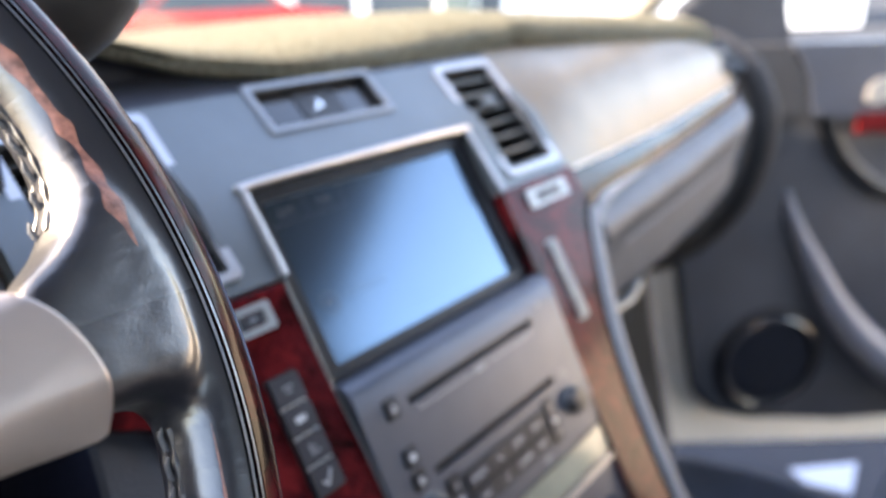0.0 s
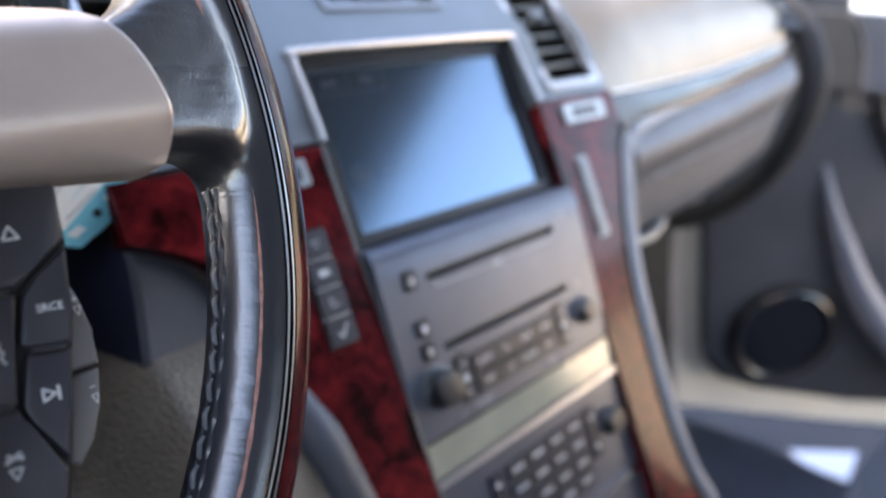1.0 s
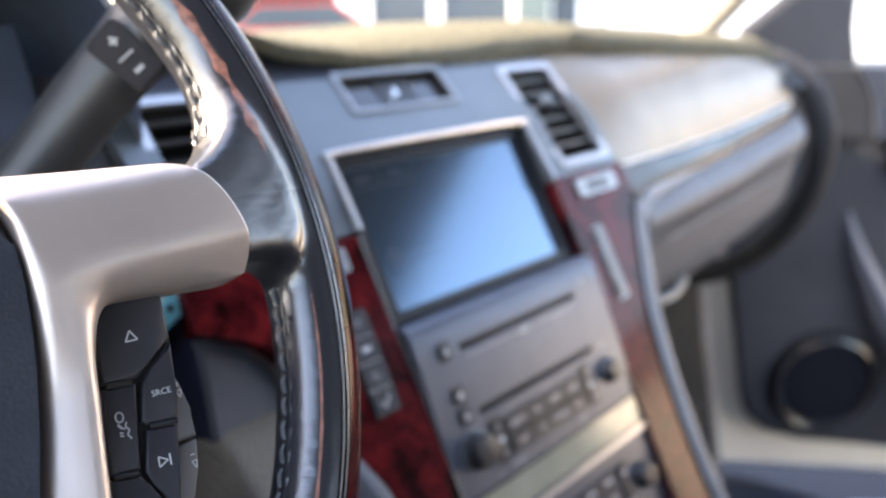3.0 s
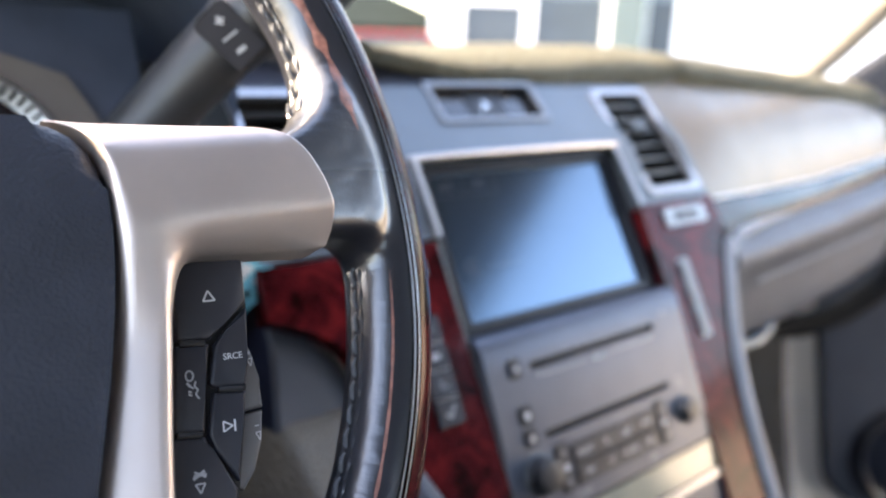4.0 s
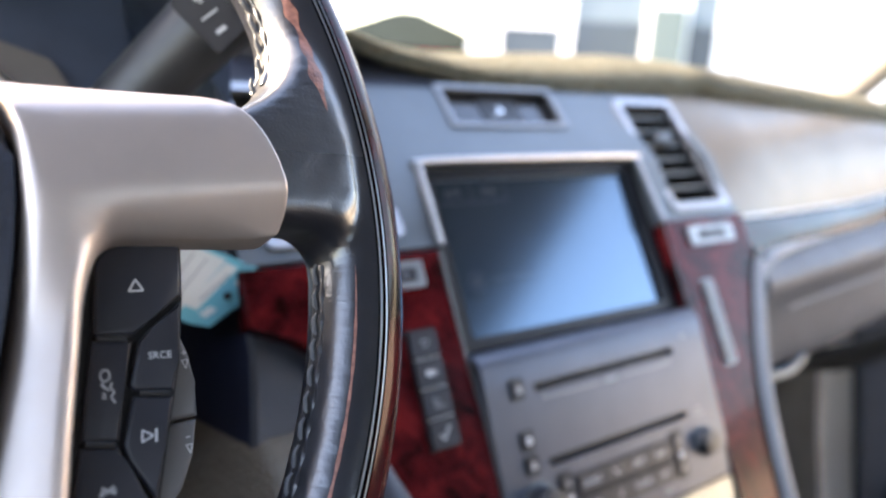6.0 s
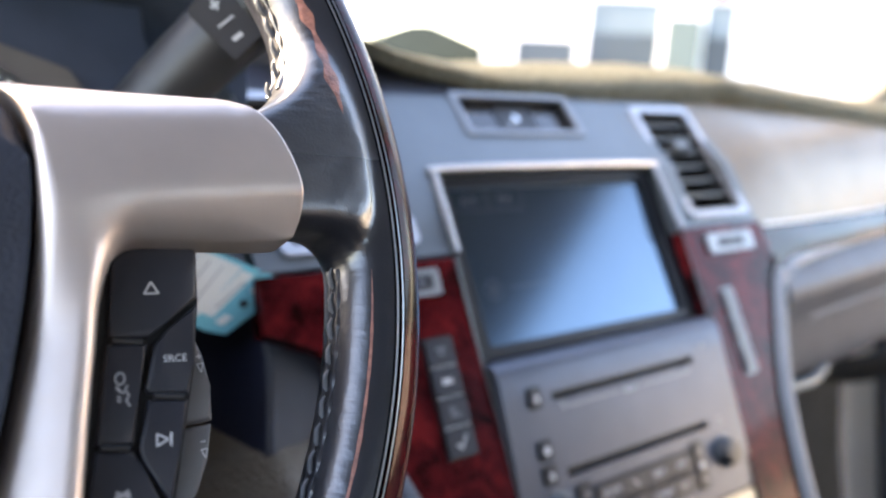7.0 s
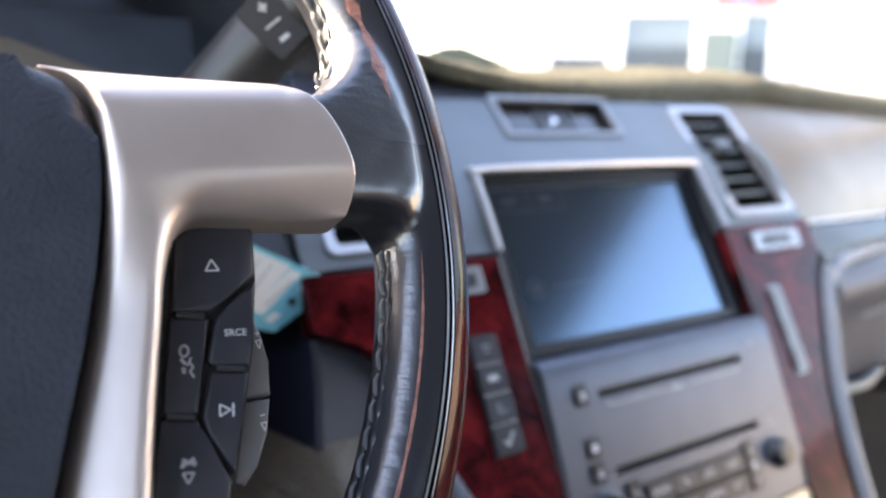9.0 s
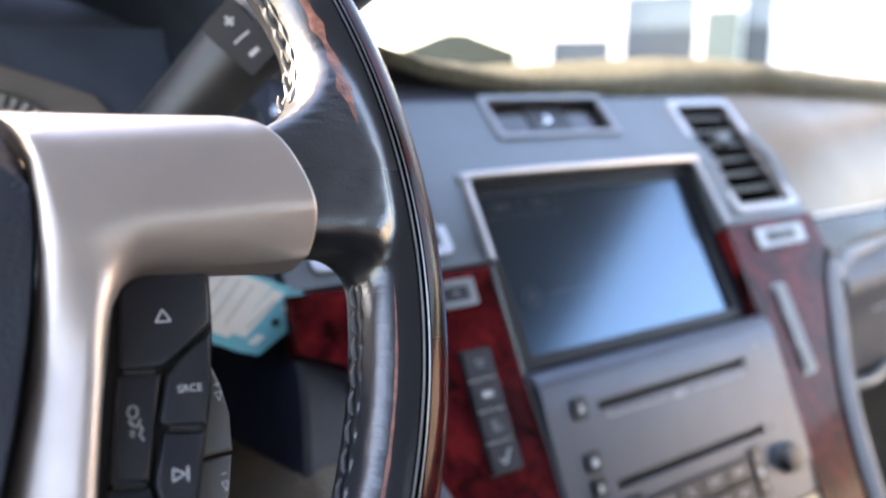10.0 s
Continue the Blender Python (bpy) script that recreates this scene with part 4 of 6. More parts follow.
XS = [0.2045 + (0.745 - 0.2045) * i / 18 for i in range(19)] + [0.752, 0.759, 0.765]


def passenger_dash():
    d = empty("passenger_dashboard", Matrix.Identity(4), "charcoal passenger dashboard with metallic fascia and wood strip", "dashboard")
    rows = []
    for s in range(9):
        t = s / 8
        row = []
        for x in XS:
            a, b = station(x, 0), station(x, 1)
            p = a.lerp(b, t)
            ease = min(1.0, 0.15 + (x - 0.2045) / 0.07)
            p += Vector((0, -0.62, 0.78)) * (0.013 * ease * math.sin(math.pi * t))
            row.append(p)
        rows.append(row)
    part("fascia", grid_sheet(rows, 0.012, None, (0, -0.7, 0.7)), M_FASCIA, d, "satin metallic beige upper fascia")
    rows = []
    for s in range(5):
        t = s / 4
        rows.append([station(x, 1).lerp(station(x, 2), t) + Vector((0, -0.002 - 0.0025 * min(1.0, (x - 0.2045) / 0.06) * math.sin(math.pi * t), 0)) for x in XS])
    # Teal of a sky reflection is put into the strip's specular colour
    part("wood_strip", grid_sheet(rows, 0.010, None, (0, -1, 0.3)), burl("teal_tinted_burl", 0.0, 0.17, (0.20, 0.80, 0.92), 0.35), d, "glossy burl wood strip with a teal reflection tinted in")
    rows = []
    line_n = 8
    for k in range(2, 6):
        for s in range(line_n):
            t = s / line_n
            row = []
            for x in XS:
                pts = [station(x, min(6, max(2, k + o))) for o in (-1, 0, 1, 2)]
                a, b, c, e = pts
                q = 0.5 * ((2 * b) + (c - a) * t + (2 * a - 5 * b + 4 * c - e) * t * t + (3 * b - a - 3 * c + e) * t ** 3)
                row.append(q)
            rows.append(row)
    rows.append([station(x, 6) for x in XS])
    part("lower_pad", grid_sheet(rows, 0.012, None, (0, -1, 0)), mat("grey_padded_vinyl", (0.085, 0.089, 0.099), 0.58, var=0.1, blotch=20, grain=[("cell", 700, 0.25, 0.0006)]), d, "charcoal padded vinyl")
    seam = [station(x, 4) + Vector((0, -0.0005, 0)) for x in XS[2:-3]]
    part("glovebox_seam", tube(seam, 0.0013, 6), mat("grey_piping", (0.16, 0.17, 0.19), 0.45), d)
    latch = [station(0.27, 5) + Vector((0, -0.006, -0.004)), station(0.30, 5) + Vector((0, -0.012, -0.002)), station(0.335, 5) + Vector((0, -0.008, 0.004))]
    part("glovebox_latch", tube(smooth_line(latch, 5), 0.005, 8), M_SILVER, d, "grey latch lever")
    # rounded edge running down beside the wood
    ridge = [(x + 0.0135, WY + (z - WZ) * WT + 0.001, z) for x, z in flat(RW)]
    ridge = smooth_line([tuple(station(x, 2) + Vector((0, -0.003, 0))) for x in (0.36, 0.30, 0.26)] + [(0.2335, 0.0365, 1.1395), (0.2190, 0.0290, 1.1290)] + ridge[7:], 3)
    part("console_edge", tube(ridge, [0.0014 + 0.0054 * min(1.0, i / 9) for i in range(len(ridge))], 12), mat("grey_console_edge", (0.20, 0.21, 0.225), 0.4, var=0.1, blotch=30), d, "rounded grey edge beside the wood")
    # Bright tube that draws the highlight on the fascia's lower edge
    lip = [station(x, 1) + Vector((0, -0.0035, 0.0006)) for x in XS[:-2]]
    part("fascia_lip", tube(lip, 0.0013, 8), M_SATIN, d, "thin bright lip drawing the fascia's edge highlight")
    # Pale tube that draws the highlight on the pad's upper edge
    piping = [station(x, 2) + Vector((0, -0.0035, 0.0004)) for x in XS[1:-2]]
    part("pad_highlight", tube(piping, 0.0012, 8), bpy.data.materials["grey_console_edge"], d, "thin pale line drawing the pad's edge highlight")
    gap = [(x + 0.005, WY + (z - WZ) * WT + 0.004, z) for x, z in flat(RW)]
    part("console_gap", tube(gap, 0.0048, 8), M_RUBBER, d)
    rows = [[(x + 0.0135 + off, WY + (z - WZ) * WT + dy, z) for x, z in flat(RW)[2:]] for off, dy in ((0, 0.0), (0.012, 0.012), (0.02, 0.04), (0.024, 0.09), (0.024, 0.16))]
    part("console_side", grid_sheet(rows, 0.004, None, (1, 0, 0)), M_DASH, d, "charcoal console side")
    v = empty("air_vent", Matrix.Translation((0.712, 0.1035, 1.2195)) @ Matrix.Rotation(radians(-14), 4, "Z") @ Matrix.Rotation(radians(90 - 50), 4, "X"), "small black louvred vent at the dashboard end", "air vent", "dashboard vents")
    part("rim", ring_prism(rrect(0.05, 0.05, 0.004), rrect(0.044, 0.044, 0.003), -0.004, 0.004, 0.001), M_BLACK, v)
    part("duct_back", box(-0.023, 0.023, -0.023, 0.023, -0.004, -0.0005), M_VOID, v)
    for k in range(5):
        part("louvre", box(-0.022, 0.022, -0.019 + k * 0.009, -0.0165 + k * 0.009, -0.0003, 0.0035, 0.0006), M_BLACK, v)
    part("thumb_tab", box(-0.008, 0.006, 0.002, 0.009, 0.0037, 0.008, 0.001), M_SILVER, v)
    # Dark face added to block sun and stand for shade under the mat
    part("cowl", grid_sheet([[(-0.21, 0.170, 1.262), (-0.10, 0.170, 1.262), (0.0, 0.170, 1.262), (0.20, 0.170, 1.262), (0.40, 0.165, 1.250)], [(-0.21, 0.176, 1.311), (-0.10, 0.176, 1.289), (0.0, 0.176, 1.275), (0.20, 0.176, 1.274), (0.40, 0.170, 1.264)]], 0.006, None, (0, -1, 0)), bpy.data.materials["shade_navy_trim"], d, "navy-black face added as shade below the mat")
    # black dash top underneath the mat
    quad = grid_sheet([[(-0.66, 0.168, 1.262), (0.77, 0.168, 1.235)], [(-0.66, 0.76, 1.262), (0.77, 0.76, 1.245)]], 0.05, None, (0, 0, 1))
    part("dash_top", quad, M_BLACK, d, "black dashboard top under the mat")


passenger_dash()


def dash_mat():
    EDGE = [(-0.30, 1.322), (-0.20, 1.311), (-0.15, 1.2990), (-0.1127, 1.2890), (-0.087, 1.2815), (-0.0594, 1.2765), (-0.023, 1.2720), (0.016, 1.2680), (0.059, 1.2655), (0.107, 1.2645), (0.18, 1.2650), (0.235, 1.2670), (0.265, 1.2740), (0.30, 1.2655), (0.34, 1.2635), (0.46, 1.2545), (0.66, 1.2405), (0.76, 1.233)]

    def edge(x):
        for (a, za), (b, zb) in zip(EDGE, EDGE[1:]):
            if a <= x <= b:
                return za + (zb - za) * (x - a) / (b - a)
        return EDGE[-1][1]
    xs = [-0.19 + 0.95 * i / 96 for i in range(97)]
    rows = []
    for y, lift, k in ((0.150, 0.000, 0.0), (0.1455, 0.004, 0.0), (0.1450, 0.009, 0.1), (0.150, 0.015, 0.3), (0.165, 0.021, 0.6), (0.19, 0.026, 0.85), (0.23, 0.028, 1.0), (0.30, 0.027, 1.0), (0.42, 0.024, 1.0), (0.56, 0.016, 1.0), (0.70, 0.004, 1.0)):
        row = []
        for x in xs:
            top = 1.2665 - 0.022 * max(0, x - 0.28) / 0.4 + 0.012 * max(0, -x - 0.03) / 0.1
            z = (edge(x) - 0.003) * (1 - k) + top * k + lift * (0.62 + 0.38 * min(1.0, max(0.0, x / 0.2))) + 0.006
            z += 0.0012 * noise.noise(Vector((x * 30, y * 30, 0))) + 0.0006 * noise.noise(Vector((x * 120, y * 120, 4)))
            row.append((x, y - 0.03 * max(0, x - 0.45) - (0.0 if k else 0.002 * noise.noise(Vector((x * 25, 1, 0)))), z))
        rows.append(row)
    bm = grid_sheet(rows, 0.006, None, (0, 0.25, 1))
    tagged(link("dash_mat", bm, M_CARPET), "grey-beige carpet mat draped over the dashboard top", "dashboard mat")


dash_mat()

# ---- driver's side ----
WHEEL_C, WHEEL_TILT = (-0.4403, -0.0753, 1.2452), 28.4
wheel_pose = Matrix.Translation(WHEEL_C) @ Matrix.Rotation(radians(90 - WHEEL_TILT), 4, "X")   # x right, y up in the wheel, z to the driver
RIM_R, RIM_T = 0.2016, 0.0142


def rim_point(th, ph, grow=0.0):
    r = RIM_R + (RIM_T + grow) * math.cos(ph)
    return Vector((r * math.cos(th), r * math.sin(th), (RIM_T * 1.08 + grow) * math.sin(ph)))


def leather_reach(th, ph):
    """How far the leather lies from the middle of the rim, where the rim and the spoke's boot run into one another."""
    th, ph = np.asarray(th, float), np.asarray(ph, float)
    cx, cy = RIM_R * np.cos(th), RIM_R * np.sin(th)
    dx, dy, dz = np.cos(ph) * np.cos(th), np.cos(ph) * np.sin(th), 1.08 * np.sin(ph)
    t = np.full(th.shape, 0.004)
    for _ in range(60):
        x, y, z = np.abs(cx + dx * t), cy + dy * t, dz * t
        rim = np.hypot(np.hypot(x, y) - RIM_R, z / 1.08) - RIM_T
        qx, qy, qz = np.abs(x - 0.1785) - 0.0125, np.abs(y + 0.0052) - 0.0070, np.abs(z - 0.0145 + 0.17 * (x - 0.170 + np.hypot(x - 0.170, 0.006)) + 0.10 * (-0.008 - y + np.hypot(-0.008 - y, 0.008))) - 0.0040
        arm = np.sqrt(np.maximum(qx, 0) ** 2 + np.maximum(qy, 0) ** 2 + np.maximum(qz, 0) ** 2) + np.minimum(np.maximum(qx, np.maximum(qy, qz)), 0) - 0.0088
        up = np.clip((y + 0.030) / 0.05, 0, 1)
        k = 0.014 + 0.036 * up * up * (3 - 2 * up)
        inner = np.clip((RIM_R + 0.002 - np.hypot(x, y)) / 0.014, 0, 1)
        base = np.clip((x - 0.146) / 0.026, 0, 1)
        inner = inner * base * (2 - base)
        h = np.maximum(k - np.abs(rim - arm), 0) / k * inner * inner * (3 - 2 * inner)
        d = np.minimum(rim, arm) - h * h * k * 0.25
        u = 0.1985 - np.hypot(x, y)
        c = (z - 0.0162 - 0.10 * (u + np.hypot(u, 0.004))) * 0.98          # cone from the spoke's end down to the rim's crown
        d = 0.5 * (d + c + np.hypot(d - c, 0.0022))
        t = t + np.clip(-d, -0.002, 0.004) * 0.7
    return t


def steering_wheel():
    w = empty("steering_wheel", wheel_pose, "black leather and burl wood steering wheel with silver spokes", "steering wheel")

    def band(p0, p1, n, grow):
        bm = bmesh.new()
        nt = 288
        rows = [[bm.verts.new(rim_point(2 * math.pi * i / nt, radians(p0 + (p1 - p0) * j / n), grow)) for j in range(n + 1)] for i in range(nt)]
        for i in range(nt):
            a, b = rows[i], rows[(i + 1) % nt]
            for j in range(n):
                bm.faces.new((a[j], b[j], b[j + 1], a[j + 1]))
        return bm

    # leather: finely divided where it flares into the two spokes
    fine = [-30 + 0.3 * i for i in range(201)]
    turns = fine + [33 + 3 * i for i in range(38)] + [180 + d for d in fine] + [213 + 3 * i for i in range(38)]
    rounds = [88 + 178 * j / 88 for j in range(89)]
    th, ph = np.meshgrid(np.radians(turns), np.radians(rounds), indexing="ij")
    reach = leather_reach(th, ph)
    bm = bmesh.new()
    rows = []
    for i in range(len(turns)):
        row = []
        for j in range(len(rounds)):
            t, p, r = th[i, j], ph[i, j], reach[i, j]
            q = Vector(((RIM_R + r * math.cos(p)) * math.cos(t), (RIM_R + r * math.cos(p)) * math.sin(t), 1.08 * r * math.sin(p)))
            flare = min(1.0, max(0.0, (r - RIM_T) / 0.006))
            crease = noise.noise(Vector((q.x * 130, q.y * 600, q.z * 200))) * flare + 0.4 * noise.noise(q * 240)
            r += 0.00018 * crease
            row.append(bm.verts.new(((RIM_R + r * math.cos(p)) * math.cos(t), (RIM_R + r * math.cos(p)) * math.sin(t), 1.08 * r * math.sin(p))))
        rows.append(row)
    for i in range(len(rows)):
        a, b = rows[i], rows[(i + 1) % len(rows)]
        for j in range(len(rounds) - 1):
            bm.faces.new((a[j], b[j], b[j + 1], a[j + 1]))
    part("leather_grip", bm, M_LEATHER, w, "creased black leather grip flaring into the spokes, polished by wear")
    part("groove_band", band(75, 90, 5, -0.0018), M_GLOSSBLACK, w, "gloss black groove")
    steel = mat("satin_steel", (0.24, 0.245, 0.26), 0.35, 0.8, var=0.05, blotch=40)
    part("inlay_line", band(84.0, 87.0, 2, 0.0), steel, w, "thin steel inlay line")
    part("inlay_line", band(76.5, 79, 2, 0.0), steel, w, "thin steel inlay line")
    part("wood_rim", band(-98, 75.5, 22, 0.0003), burl("lacquered_rim_burl", 0.12, 0.05, depth=0.5), w, "glossy red burl wood outer rim")
    def on_leather(deg, ph_deg, lift):
        th, ph = radians(deg), radians(ph_deg)
        r = float(leather_reach(th, ph)) + lift
        return Vector(((RIM_R + r * math.cos(ph)) * math.cos(th), (RIM_R + r * math.cos(ph)) * math.sin(th), 1.08 * r * math.sin(ph)))
    # two raised leather edges that the stitches draw together
    for d0, d1 in ((-64, -9.5), (8.0, 44)):
        for p in (161, 176):
            steps = int((d1 - d0) / 0.6)
            line = [on_leather(d0 + (d1 - d0) * i / steps, p, -0.0002) for i in range(steps + 1)]
            part("seam_edge", tube(line, [0.0009 + 0.0004 * math.sin(i * 1.634) for i in range(steps + 1)], 8), M_LEATHER, w)
    # brown line that paints a warm reflection along the grip
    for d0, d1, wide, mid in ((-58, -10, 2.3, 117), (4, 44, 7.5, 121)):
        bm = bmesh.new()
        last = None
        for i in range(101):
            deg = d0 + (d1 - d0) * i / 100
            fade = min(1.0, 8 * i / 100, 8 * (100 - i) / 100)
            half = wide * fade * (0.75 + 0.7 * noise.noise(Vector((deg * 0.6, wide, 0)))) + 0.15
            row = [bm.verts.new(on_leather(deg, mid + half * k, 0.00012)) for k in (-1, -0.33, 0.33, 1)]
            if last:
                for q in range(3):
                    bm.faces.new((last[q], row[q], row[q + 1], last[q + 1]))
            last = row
        part("tan_reflection_line", bm, M_TANLINE, w, "brown line painted as a warm reflection on the leather")
    # stitching along the inner edge of the leather
    n = 156
    for i in range(n):
        th = 2 * math.pi * (i + 0.5) / n
        deg = (math.degrees(th) + 180) % 360 - 180
        if not -62 < deg < 42:
            continue
        ph = radians(169)
        if -9.0 < deg < 7.5:
            continue
        rad = Vector((math.cos(th), math.sin(th), 0))
        tan = Vector((-math.sin(th), math.cos(th), 0))
        r = float(leather_reach(th, ph)) + 0.0003
        c = Vector(((RIM_R + r * math.cos(ph)) * math.cos(th), (RIM_R + r * math.cos(ph)) * math.sin(th), 1.08 * r * math.sin(ph)))
        d = (tan * 1.25 + Vector((0, 0, 0.25)) - rad * 0.35)
        part("stitch", tube([c - d * 0.0028 + rad * 0.0006, c - d * 0.0012 - rad * 0.0006, c + d * 0.0012 - rad * 0.0006, c + d * 0.0028 + rad * 0.0006], [0.0004, 0.0008, 0.0008, 0.0004], 8), M_THREAD, w)
    # silver spoke with its arm running down beside the buttons
    for sx in (1, -1):
        inner = [(0.1640, -0.0252), (0.150, -0.0240), (0.1345, -0.0224), (0.1278, -0.0220), (0.1240, -0.0236), (0.1206, -0.0280), (0.1176, -0.0358), (0.1155, -0.0456), (0.1120, -0.0627), (0.1083, -0.0834), (0.1075, -0.093), (0.1090, -0.100), (0.114, -0.1055), (0.122, -0.108)]
        outer = [(0.122, -0.122), (0.108, -0.120), (0.098, -0.113), (0.090, -0.098), (0.0905, -0.0802), (0.0952, -0.0645), (0.0996, -0.050), (0.1035, -0.0345), (0.1058, -0.0226), (0.1072, -0.0126), (0.1079, -0.003), (0.1077, 0.0045), (0.1062, 0.0105), (0.1033, 0.0150), (0.0995, 0.0173)]
        top = [(0.0962, 0.0182), (0.0990, 0.0187), (0.1050, 0.0184), (0.1130, 0.0175), (0.130, 0.0156), (0.1455, 0.0138), (0.1525, 0.0126), (0.1582, 0.0098), (0.1630, 0.0046), (0.1663, -0.0024), (0.1681, -0.0100), (0.1684, -0.0170), (0.1670, -0.0226)]
        cut = len(top) - 7
        soft = [0.0010 if i == 0 else 0.0045 if i < 4 else 0.0042 for i in range(len(inner))] + [0.0045] * 10 + [0.0030, 0.0020, 0.0012, 0.0008, 0.0006] + [0.0006, 0.0010] + [0.0030] * (cut - 3) + [0.0022, 0.0015] + [0.0009] * 6
        o = [(x, y) for x, y in inner + outer + top][::-1]
        soft = smooth_line([(q, 0, 0) for q in soft[::-1]], 3, True)
        o = flat(smooth_line([(x, y, 0) for x, y in o], 3, True))
        bm = pillow(o, 0.0095, 0.0290, [max(0.0005, q[0]) for q in soft], 6)
        for v in bm.verts:
            if v.co.z > 0.012:
                dn = max(0.0, (-0.0135 - v.co.y) / 0.0105)
                k = min(1.0, max(0.0, (v.co.x - 0.112) / 0.018))
                k = k * k * (3 - 2 * k)
                end = min(1.0, max(0.0, (v.co.x - 0.112) / 0.05))
                facet = 0.5 * (v.co.y - 0.0085 + math.hypot(v.co.y - 0.0085, 0.0012))        # narrow bevel along the top
                v.co.z -= 0.62 * facet + 0.0016 * max(0.0, v.co.y / 0.017) ** 2 + 0.0070 * k * min(1.0, dn) - 0.0015 * end
                low = min(1.0, max(0.0, (-0.012 - v.co.y) / 0.03))
                v.co.z -= (1 - k) * low * (0.34 * max(0.0, 0.119 - 0.12 * (-0.035 - v.co.y) - v.co.x) + 0.0015)
            v.co.x *= sx
        part("spoke", bm, M_SPOKE, w, "satin champagne silver spoke")
        buttons(w, sx)
    right = [(0.080, 0.0180), (0.0920, 0.0172), (0.0975, 0.0160), (0.1020, 0.0130), (0.1050, 0.0088), (0.1066, 0.0034), (0.1069, -0.003), (0.1063, -0.0126), (0.1049, -0.0226), (0.1026, -0.0345), (0.0987, -0.050), (0.0943, -0.0645), (0.0896, -0.0802), (0.086, -0.098), (0.075, -0.120), (0.050, -0.138)]
    o = [(0.0, 0.0186), (0.05, 0.0184)] + right + [(0.0, -0.143)] + [(-x, y) for x, y in right[::-1]] + [(-0.05, 0.0184)]
    bm = prism(o, 0.009, 0.0275, 0.0065, 6, True)
    bmesh.ops.triangulate(bm, faces=[f for f in bm.faces if len(f.verts) > 4])
    part("centre_pad", bm, M_PADLEATHER, w, "dark grained centre pad")
    part("pad_gap", prism([(x * 1.006, y * 1.004) for x, y in o], 0.006, 0.0185), M_VOID, w)
    hub = lathe([(0.0, 0.0), (0.048, 0.0), (0.046, -0.03), (0.04, -0.05), (0.0, -0.05)], 32)
    part("hub", moved(hub, Matrix.Translation((0, -0.05, 0.008))), M_BLACK, w)


